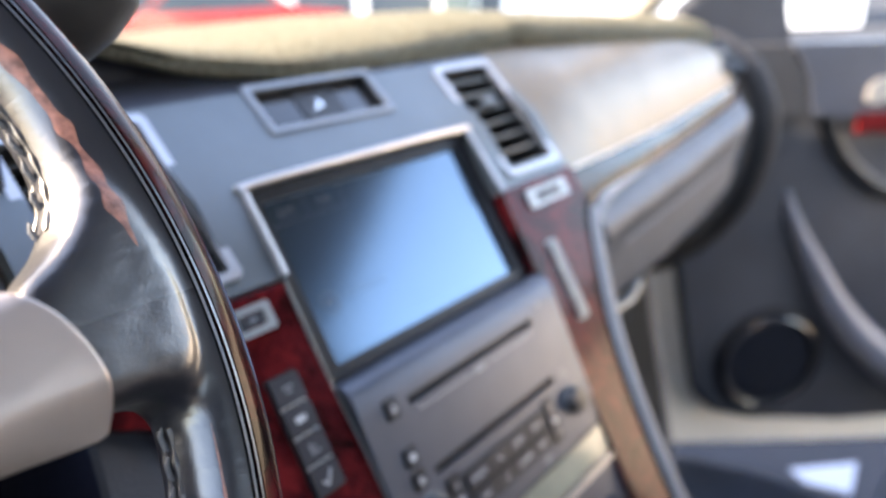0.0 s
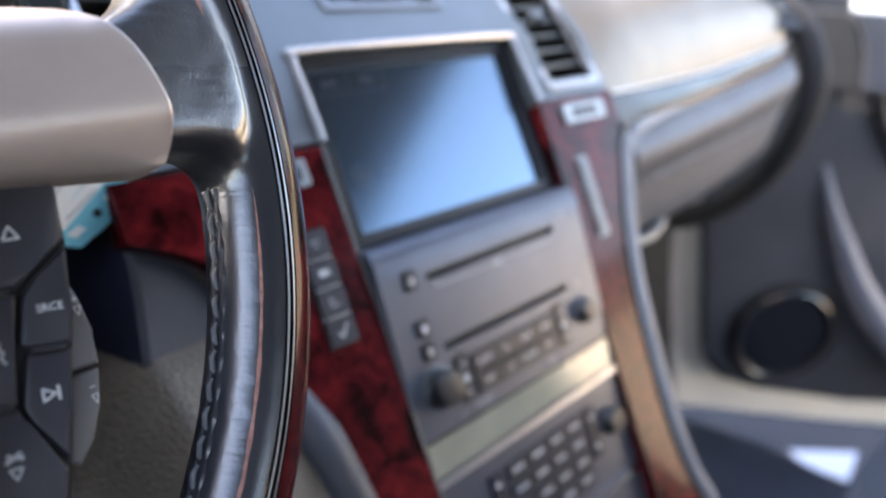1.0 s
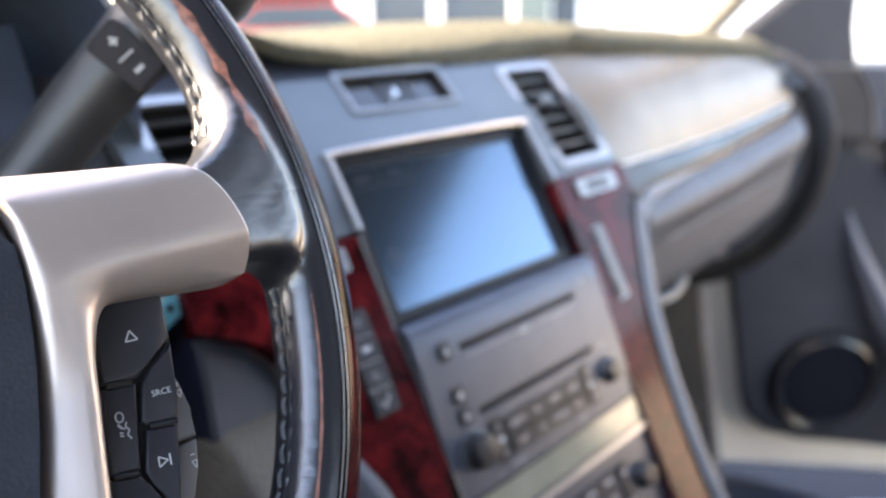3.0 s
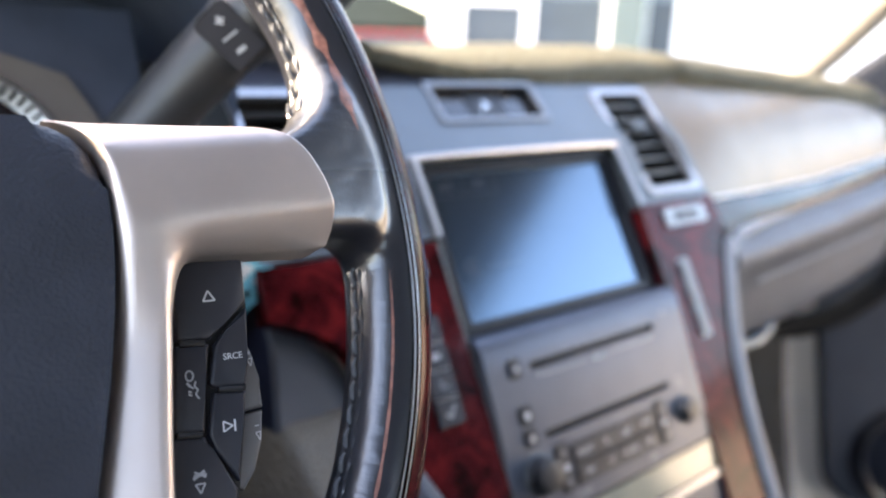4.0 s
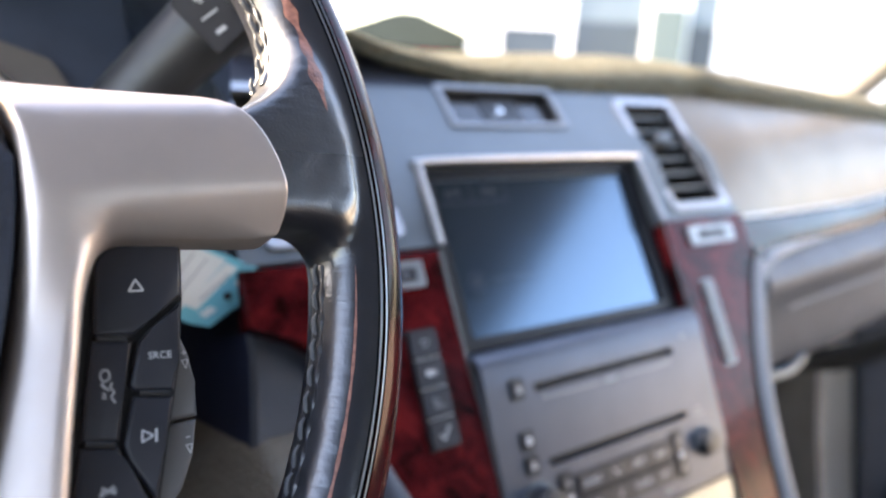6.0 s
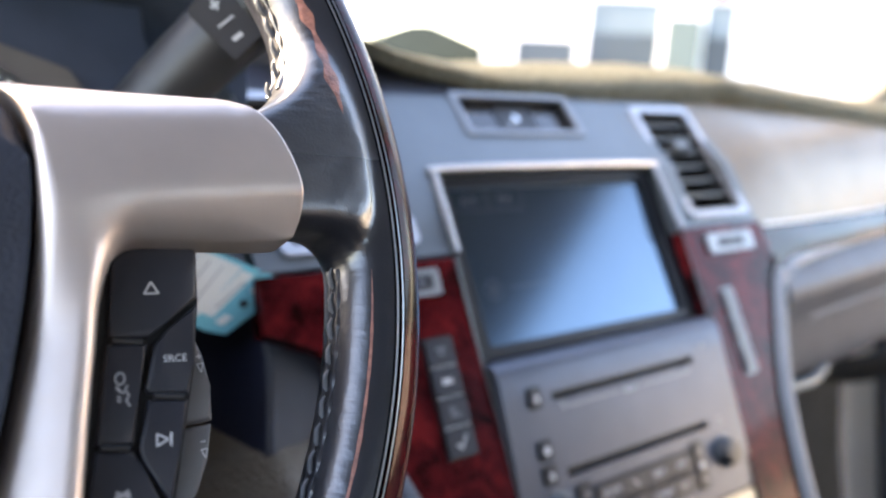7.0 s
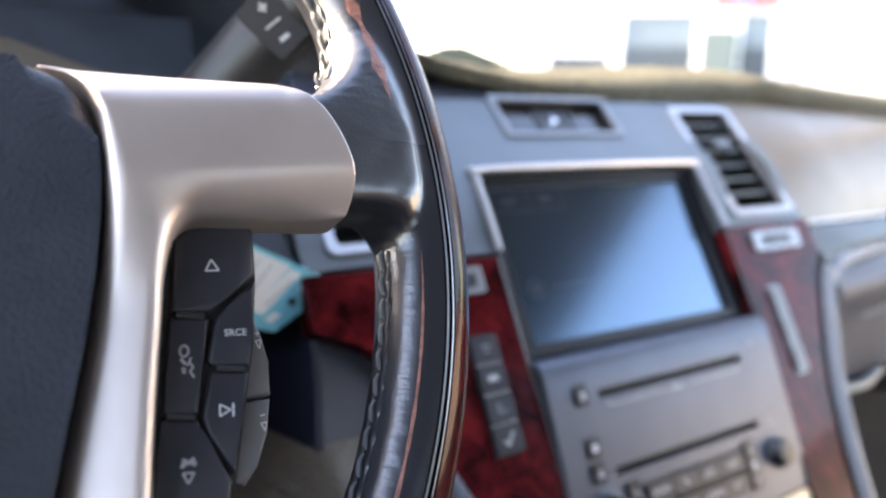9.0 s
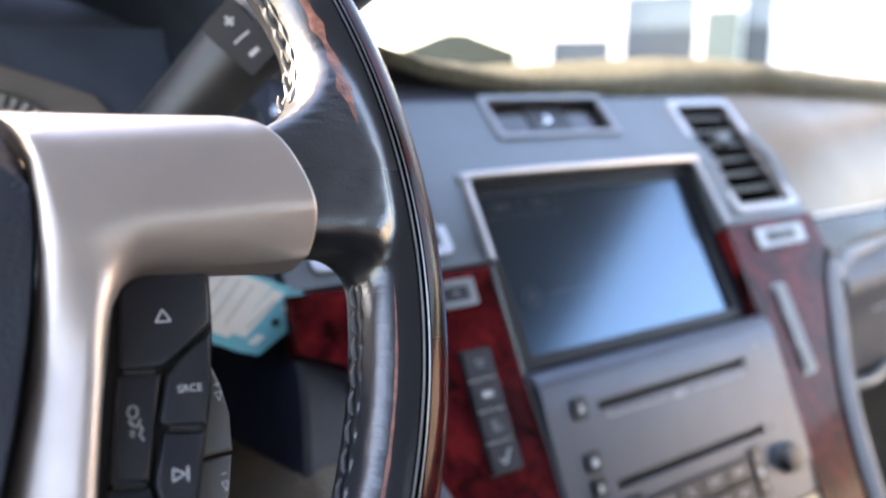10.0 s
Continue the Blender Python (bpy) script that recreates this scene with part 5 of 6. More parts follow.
def buttons(w, sx):
    mx = lambda pts: [(sx * x, y) for x, y in pts]
    body = [(0.1215, -0.0246), (0.1250, -0.0212), (0.1312, -0.0198), (0.1413, -0.0206), (0.1440, -0.0230), (0.1424, -0.0363), (0.1390, -0.053), (0.1337, -0.0703), (0.1292, -0.0853), (0.1250, -0.0965), (0.1170, -0.1010), (0.1095, -0.0955), (0.1088, -0.0846), (0.1100, -0.0747), (0.1138, -0.056), (0.1183, -0.0387)]
    pod = part("button_pod", prism(mx(body), -0.006, 0.0098, 0.001), M_VOID, w, "black button housing")
    keys = {
        "up": [(0.1228, -0.0246), (0.1256, -0.0221), (0.1312, -0.0207), (0.1411, -0.0215), (0.1432, -0.0235), (0.1416, -0.0358), (0.1330, -0.0414), (0.1290, -0.0443), (0.1200, -0.0430)],
        "voice": [(0.1194, -0.0443), (0.1284, -0.0457), (0.1250, -0.0565), (0.1222, -0.0686), (0.1143, -0.0670)],
        "mute": [(0.1139, -0.0682), (0.1219, -0.0698), (0.1224, -0.0737), (0.1276, -0.0856), (0.1244, -0.0948), (0.1170, -0.0992), (0.1104, -0.0948), (0.1098, -0.0846)],
        "source": [(0.1414, -0.0374), (0.1383, -0.0520), (0.1362, -0.0592), (0.1272, -0.0576), (0.1264, -0.0562), (0.1298, -0.0462), (0.1337, -0.0428)],
        "skip": [(0.1359, -0.0606), (0.1325, -0.0703), (0.1286, -0.0840), (0.1238, -0.0735), (0.1231, -0.0695), (0.1268, -0.0590)],
    }
    for pts in keys.values():
        part("thumb_button", prism(mx(pts), 0.006, 0.0128, 0.0009, 3, True), M_BUTTON, pod, "soft black thumb button")
    if sx > 0:
        zt = 0.01285
        at_z = lambda x, y, r=0: Matrix.Translation((x, y, zt)) @ Matrix.Rotation(radians(r), 4, "Z")
        bars("up_mark", [(-0.0017, -0.0012, 0.0017, -0.0012, 0.00045), (-0.0017, -0.0012, 0, 0.0017, 0.00045), (0.0017, -0.0012, 0, 0.0017, 0.00045)], at_z(0.1310, -0.0324, -4), M_MARK, pod, 0.0001)
        words("source_word", "SRCE", 0.0025, at_z(0.1341, -0.0503, -6), M_MARK, pod, 0.0001)
        bars("skip_mark", [(-0.0016, -0.0014, -0.0016, 0.0014, 0.0004), (-0.0016, 0.0014, 0.0010, 0, 0.0004), (-0.0016, -0.0014, 0.0010, 0, 0.0004), (0.0016, -0.0016, 0.0016, 0.0016, 0.0005)], at_z(0.1288, -0.0688, -8), M_MARK, pod, 0.0001)
        head = [(-0.0007 + 0.0009 * math.cos(a), 0.0026 + 0.0012 * math.sin(a)) for a in (k * math.pi / 6 for k in range(13))]
        face = [(a[0], a[1], c[0], c[1], 0.0004) for a, c in zip(head, head[1:])] + [(-0.0014, 0.0010, -0.0006, 0.0000, 0.0006), (-0.0006, 0.0, 0.0002, -0.0004, 0.0004)]
        waves = [(0.0007, 0.0012, 0.0003, 0.0002, 0.0004), (0.0003, 0.0002, 0.0011, -0.0008, 0.0004), (0.0011, -0.0008, 0.0005, -0.0018, 0.0004), (0.0005, -0.0018, 0.0013, -0.0030, 0.0004), (-0.0012, -0.0010, -0.0004, -0.0013, 0.0004), (-0.0012, -0.0017, -0.0004, -0.0020, 0.0004)]
        bars("voice_mark", face + waves, at_z(0.1215, -0.0560, -8) @ Matrix.Scale(1.15, 4), M_VOICE, pod, 0.0001)
        bars("mute_mark", [(-0.0018, -0.0004, 0.0014, 0.0014, 0.0008), (-0.0014, 0.0014, 0.0016, -0.0002, 0.0006), (-0.0016, 0.0004, 0.0018, 0.0004, 0.0007), (-0.0013, -0.0018, 0.0013, -0.0018, 0.00045), (-0.0013, -0.0018, 0, -0.0042, 0.00045), (0.0013, -0.0018, 0, -0.0042, 0.00045)], at_z(0.1182, -0.0795, -8), M_VOICE, pod, 0.0001)
        for x0, y0, x1, y1 in ((0.1206, -0.0437, 0.1272, -0.0450), (0.1280, -0.0583, 0.1348, -0.0598), (0.1150, -0.0676, 0.1212, -0.0691)):
            part("seam_bead", tube([(x0, y0, 0.0125), (x1, y1, 0.0125)], 0.0009, 8), M_BLACK, pod)
    for k, (pts, sign) in enumerate(((((0.1405, -0.0400), (0.1428, -0.0430), (0.1446, -0.0500), (0.1452, -0.0580), (0.1444, -0.0665), (0.1360, -0.0665)), "+"), (((0.1358, -0.0672), (0.1441, -0.0672), (0.1418, -0.0760), (0.1380, -0.0835), (0.1335, -0.0880), (0.1300, -0.0860)), "-"))):
        b = part("volume_rocker", prism(mx([(x - 0.0012, y) for x, y in pts]), -0.010, 0.0035, 0.0012, 3, True), mat("grey_rocker", (0.10, 0.10, 0.105), 0.4, var=0.1, blotch=60) if "grey_rocker" not in bpy.data.materials else bpy.data.materials["grey_rocker"], pod, "grey volume rocker")
        if sx > 0:
            cx, cy = (0.1428, -0.0530) if k == 0 else (0.1405, -0.0745)
            bars("volume_mark", ([(-0.0008, 0.004, 0.0008, 0.004, 0.0004), (0, 0.0032, 0, 0.0048, 0.0004)] if k == 0 else [(-0.0008, 0.004, 0.0008, 0.004, 0.0004)]) + [(-0.0010, 0.0016, 0.0010, 0.0016, 0.0004), (-0.0010, 0.0016, 0, -0.0012, 0.0004), (0.0010, 0.0016, 0, -0.0012, 0.0004)], Matrix.Translation((cx - 0.0006, cy, 0.0036)) @ Matrix.Scale(0.8, 4), M_MARK, b, 0.0001)


steering_wheel()


def column():
    c = empty("steering_column", wheel_pose, "black plastic steering column shroud behind the wheel", "steering column")
    part("upper_shroud", moved(box(-0.085, 0.085, -0.075, 0.01, -0.20, -0.052, 0.02, 4), Matrix.Identity(4)), M_BLACK, c)
    part("lower_shroud", moved(box(-0.095, 0.10, -0.150, -0.0755, -0.20, -0.06, 0.025, 4), Matrix.Identity(4)), M_BLACK, c)
    part("ignition_barrel", moved(lathe([(0.02, 0), (0.02, 0.05), (0.016, 0.055), (0.0, 0.055)], 24), Matrix.Translation((0.098, -0.05, -0.16)) @ Matrix.Rotation(radians(90), 4, "Y")), M_BLACK, c)
    s = empty("shift_lever", Matrix.Identity(4), "dark grey column shift lever with plus and minus rocker", "gear lever")
    line = smooth_line([(-0.330, 0.060, 1.185), (-0.300, 0.055, 1.225), (-0.273, 0.046, 1.258), (-0.2445, 0.0335, 1.2915), (-0.222, 0.0225, 1.314), (-0.2065, 0.0135, 1.331), (-0.198, 0.008, 1.342)], 6)
    swell = ((0, 0.0135), (12, 0.0152), (18, 0.0163), (24, 0.0208), (28, 0.0232), (32, 0.0222), (35, 0.0165), (36, 0.0095))
    rs = [next(ra + (rb - ra) * (i - ia) / (ib - ia) for (ia, ra), (ib, rb) in zip(swell, swell[1:]) if ia <= i <= ib) for i in range(len(line))]
    part("lever", tube(line, rs, 24), mat("charcoal_soft_plastic", (0.028, 0.029, 0.031), 0.42, var=0.15, blotch=60, grain=[("noise", 2000, 0.15, 0.0004)]), s)
    d = (Vector(line[20]) - Vector(line[14])).normalized()
    to_eye = Vector((-0.36, -0.29, 1.285)) - Vector((-0.238, 0.031, 1.294))
    z = (to_eye - d * to_eye.dot(d)).normalized()
    x = d.cross(z).normalized()
    base = Vector((-0.2435, 0.033, 1.2950)) + z * 0.0162
    m = Matrix((( *x, 0), (*d, 0), (*z, 0), (0, 0, 0, 1))).transposed()
    m.translation = base
    rk = part("rocker", moved(box(-0.0128, 0.0128, -0.0082, 0.0082, -0.008, 0.0032, 0.0024, 3), m), M_BUTTON, s, "black plus and minus rocker")
    part("rocker_gap", moved(prism(rrect(0.0268, 0.0176, 0.003), -0.010, 0.0014), m), M_VOID, s)
    turn = m @ Matrix.Translation((0, 0.0, 0.0033)) @ Matrix.Scale(1.25, 4) @ Matrix.Rotation(radians(-6), 4, "Z")
    bars("plus_minus_mark", [(-0.0075, 0.0005, -0.0042, 0.0005, 0.0010), (-0.0058, -0.0011, -0.0058, 0.0021, 0.0010), (0.0, -0.003, 0.0, 0.003, 0.0007), (0.0056, -0.0018, 0.0056, 0.0018, 0.0014)], turn, M_MARK, rk, 0.0002)


column()


def key_tag():
    a, b = Vector((-0.2145, 0.052, 1.1705)), Vector((-0.2462, 0.054, 1.1880))
    u = (b - a).normalized()
    n0 = (Vector((-0.36, -0.285, 1.28)) - a).normalized()
    n0 = (n0 - u * n0.dot(u)).normalized()
    v = n0.cross(u).normalized()
    if v.z > 0:
        v = -v
    m = Matrix(((*(-u), 0), (*(-v), 0), (*n0, 0), (0, 0, 0, 1))).transposed()
    m.translation = a
    hole = Vector((-0.0115, -0.0140, 0))
    m = m @ Matrix.Translation(hole) @ Matrix.Scale(1.22, 4) @ Matrix.Translation(-hole)
    t = empty("key_tag", m, "turquoise and white printed card tag hanging from the ignition", "key tag")
    # x to the right edge, y up; card hangs below its upper edge
    L, H = 0.060, 0.0275
    out = [(-L, 0), (0.0005, 0.0012), (0.0035, -0.0008), (0.0032, -0.0030), (-0.0020, -0.0100), (-0.0125, -H - 0.0005), (-0.0205, -H - 0.002), (-L, -H - 0.001)]
    part("card", prism(out, -0.0006, 0.0006, 0.0002), M_TEAL, t)
    part("white_field", prism([(-L + 0.001, -0.001), (-0.0185, -0.001), (-0.0265, -H + 0.002), (-L + 0.001, -H + 0.002)], 0.0005, 0.0009), M_CARD, t)
    part("tan_corner", prism([(-0.0012, 0.0006), (0.0005, 0.0008), (0.0031, -0.0009), (0.0028, -0.0028), (0.0008, -0.0052)], 0.0005, 0.0008), mat("tan_card_edge", (0.40, 0.33, 0.25), 0.8, var=0.2, blotch=300), t, "tan corner of the card")
    part("label_strip", prism([(-0.0180, -0.002), (-0.0128, -0.002), (-0.0205, -0.0235), (-0.0262, -0.0235)], 0.0005, 0.0009), M_CARD, t)
    part("hole", moved(lathe([(0.0017, 0), (0.0017, 0.0003), (0.0, 0.0003)], 16), Matrix.Translation((-0.0115, -0.0140, 0.0008))), M_VOID, t)
    part("corner_panel", prism([(-0.0095, -0.0020), (-0.0040, -0.0016), (-0.0062, -0.0085), (-0.0112, -0.0085)], 0.0005, 0.0009), M_CARD, t)
    part("foot_panel", prism([(-0.0165, -0.0205), (-0.0130, -0.0205), (-0.0155, -0.025), (-0.0190, -0.025)], 0.0005, 0.0009), M_CARD, t)
    each_bar("print_line", [(-0.024 - 0.0055 * k - 0.002, -0.0035, -0.030 - 0.0055 * k, -0.0215, 0.0006) for k in range(4)] + [(-0.0150, -0.006, -0.0212, -0.0195, 0.0008)], Matrix.Translation((0, 0, 0.0009)), plain("pale_print", (0.32, 0.33, 0.36), 0.6), t, 0.0001)
    kb = empty("ignition_key", m, "key with black head in the ignition", "key")
    part("key_head", prism(rrect(0.03, 0.022, 0.006, 5, -L - 0.008, -0.012), -0.006, -0.0015, 0.002), M_BLACK, kb)
    part("key_ring", moved(tube([(0.009 * math.cos(a2), 0.009 * math.sin(a2), 0) for a2 in (i * math.pi / 12 for i in range(24))], 0.0007, 6, True), Matrix.Translation((-L + 0.002, -0.012, 0.001))), M_CHROME, kb)


key_tag()


def cluster():
    c = empty("instrument_cluster", Matrix.Translation((-0.44, 0.125, 1.238)) @ Matrix.Rotation(radians(90 - 22), 4, "X"), "dark instrument cluster with silver ringed gauges", "instrument cluster")
    # Blue sky light is put into the backing's colour
    part("backing", box(-0.20, 0.19, -0.10, 0.075, -0.02, -0.006, 0.01), mat("skylight_navy_backing", (0.035, 0.049, 0.080), 0.6, var=0.15, blotch=40), c)
    face = prism([(-0.185 + 0.0, -0.08), (0.165, -0.08), (0.168, 0.0), (0.15, 0.035), (0.10, 0.055), (0, 0.062), (-0.10, 0.055), (-0.17, 0.035)], -0.0058, 0.0, 0.002)
    part("face_plate", face, mat("taupe_face", (0.115, 0.105, 0.10), 0.5, var=0.1, blotch=40), c)
    for gx, gr in ((0.092, 0.052), (-0.03, 0.058)):
        g = part("gauge_ring", moved(lathe([(gr, 0.0), (gr, 0.004), (gr - 0.003, 0.006), (gr - 0.010, 0.002), (gr - 0.010, 0.0)], 48), Matrix.Translation((gx, -0.012, 0.0002))), M_SATIN, c, "ribbed silver gauge ring")
        part("dial", moved(lathe([(gr - 0.0102, 0.0), (gr - 0.0102, 0.001), (0.0, 0.001)], 40), Matrix.Translation((gx, -0.012, 0.0002))), M_GLOSSBLACK, g)
        part("tick_marks", tick_ring(gx, -0.012, gr), M_VOID, g)
    h = empty("instrument_hood", Matrix.Identity(4), "black vinyl hood arching over the instruments", "instrument hood")
    rows = []
    for y, dz in ((0.062, 0.006), (0.09, 0.008), (0.14, 0.002), (0.20, -0.008), (0.262, -0.016)):
        row = []
        for i in range(33):
            a = math.pi * i / 32
            sx = math.copysign(abs(math.cos(a)) ** 0.55, math.cos(a))
            row.append((-0.44 + 0.232 * sx, y + 0.05 * (1 - math.sin(a)), 1.235 + (0.118 + dz) * math.sin(a) ** 0.7))
        rows.append(row)
    # Hood parts are black; blue of the sky light is put into their colour
    part("hood_back", box(-0.69, -0.19, 0.275, 0.288, 1.15, 1.335, 0.004), mat("skylight_navy_plastic", (0.040, 0.056, 0.094), 0.6, var=0.15, blotch=40), h, "black panel closing the hood")
    part("shell", grid_sheet(rows, 0.008, None, (0, 0, -1)), mat("skylight_navy_vinyl", (0.045, 0.062, 0.100), 0.6, var=0.2, blotch=40, grain=[("cell", 700, 0.4, 0.0007)]), h)


def tick_ring(gx, gy, gr):
    bm = bmesh.new()
    for i in range(60):
        a = 2 * math.pi * i / 60
        d, s = Vector((math.cos(a), math.sin(a), 0)), Vector((-math.sin(a), math.cos(a), 0)) * 0.0009
        p = Vector((gx, gy, 0.0052))
        vs = [bm.verts.new(p + d * r + s * k + Vector((0, 0, (r - gr + 0.009) * 0.55))) for r, k in ((gr - 0.009, -1), (gr - 0.0035, -1), (gr - 0.0035, 1), (gr - 0.009, 1))]
        bm.faces.new(vs)
    return bm


cluster()


def knee_bolster():
    k = empty("knee_bolster", Matrix.Identity(4), "slate grained leather knee panel with a warm-lit lower cushion", "dashboard panel")

    def right_end(z):
        pts = sorted((q, x) for x, q in flat(LW))
        if z >= 1.145:
            return -0.205
        for (za, xa), (zb, xb) in zip(pts, pts[1:]):
            if za <= z <= zb:
                return min(-0.145, xa + (xb - xa) * (z - za) / max(1e-6, zb - za) - 0.0025)
        return -0.145
    def sheet(levels, turn_in, far):
        rows = []
        for z, dy in levels:
            row, end = [], right_end(z)
            for i in range(64):
                x = -0.70 + 0.38 * i / 14 if i < 14 else -0.32 + 0.1095 * (i - 14) / 42 if i < 56 else -0.2105 + (end + 0.2105) * (i - 56) / 7
                edge = max(0.0, 1 - (end - x) / 0.012)
                t = min(1.0, max(0.0, (-0.221 - x) / turn_in))
                row.append((x, WY + (z - WZ) * WT + dy + 0.006 + 0.012 * edge ** 2 + 0.5 * max(0.0, -dy) * max(0.0, 1 - (end - x) / 0.05) + far * t * t * (3 - 2 * t) + 0.0008 * noise.noise(Vector((x * 40, z * 60, 0))), z))
            rows.append(row)
        return rows
    # the upper panel turns in towards the column; the lower cushion stands out below it
    def lean(rows):
        """The edge of the recess runs slightly aslant."""
        return [[(x + 0.237 * (z - 1.130) * min(1.0, max(0.0, (right_end(z) - x) / 0.04)) * min(1.0, max(0.0, (x + 0.30) / 0.05)), y, z) for x, y, z in r] for r in rows]
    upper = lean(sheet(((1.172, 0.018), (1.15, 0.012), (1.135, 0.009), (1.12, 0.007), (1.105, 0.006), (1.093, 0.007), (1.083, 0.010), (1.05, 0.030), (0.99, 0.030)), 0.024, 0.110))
    turn = 51                      # column of the sheet where the leather ends and the shade-dark recess begins
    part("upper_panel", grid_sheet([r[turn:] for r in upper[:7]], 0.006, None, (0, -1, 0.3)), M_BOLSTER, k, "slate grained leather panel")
    # Shade of the pocket is put into this near-black colour
    part("column_recess", grid_sheet([r[:turn + 1] for r in upper], 0.006, None, (0, -1, 0.3)), mat("shade_dark_recess", (0.010, 0.014, 0.028), 0.6, spec=0.3, var=0.2, blotch=40), k, "recess round the steering column, darkened for shade")
    fall = lambda rows: [[(x, y, z - 0.75 * (max(0.0, -0.228 - x) - max(0.0, -0.30 - x))) for x, y, z in r] for r in rows]   # sinks towards the column
    part("cushion", grid_sheet(fall(sheet(((1.1025, 0.060), (1.1015, 0.020), (1.1000, 0.007), (1.0960, 0.002), (1.089, -0.005), (1.075, -0.020), (1.052, -0.036), (1.02, -0.046), (0.98, -0.050), (0.93, -0.03), (0.86, 0.02), (0.78, 0.07)), 0.05, 0.030)), 0.006, None, (0, -1, 0.3)), M_WARMLEATHER, k, "grained leather cushion with warm light put into its colour")
    roll = [(x - 0.0095, WY + (z - WZ) * WT - 0.016 * min(1.0, (1.10 - z) / 0.05), z) for x, z in flat(LW) if z < 1.10]
    part("edge_roll", tube(roll, [0.004 + 0.0085 * min(1.0, i / 6) for i in range(len(roll))], 12), M_BOLSTER, k, "slate rolled edge along the wood")
    part("side_panel", grid_sheet([[(-0.150, 0.01, 1.10), (-0.150, 0.20, 1.10)], [(-0.140, -0.12, 0.86), (-0.140, 0.20, 0.86)]], 0.004, None, (-1, 0, 0)), M_DASH, k)
    w = empty("wood_panel", wood_pose, "glossy dark red burl wood panel beyond the steering column", "trim panel", "burl wood trim")
    part("veneer", prism(on_wood([(-0.70, 1.1765), (-0.57, 1.1765), (-0.57, 1.145), (-0.70, 1.12)]), -0.012, 0.0, 0.002), M_WOOD, w)
    s = empty("driver_dashboard", Matrix.Identity(4), "charcoal driver side dashboard body", "dashboard")
    part("cheek", grid_sheet([[(PANEL_L - 0.002, 0.058, 1.178), (-0.256, 0.066, 1.178)], [(PANEL_L - 0.002, 0.166, 1.277), (-0.250, 0.170, 1.277)]], 0.01, None, (0, -1, 0.7)), M_DASH, s)
    part("fascia", grid_sheet([[(PANEL_L - 0.002, 0.058, 1.178), (-0.70, 0.058, 1.178)], [(PANEL_L - 0.002, 0.100, 1.196), (-0.70, 0.100, 1.196)]], 0.01, None, (0, -1, 0.7)), M_BLACK, s)


knee_bolster()

# ---- passenger door, standing open ----
DOOR_P, DOOR_A = Vector((0.88, 0.33, 0)), 45.0
door_pose = Matrix.Translation(DOOR_P) @ Matrix.Rotation(radians(-DOOR_A), 4, "Z") @ Matrix.Rotation(radians(90), 4, "X")   # x along the door, y up, z to the inside


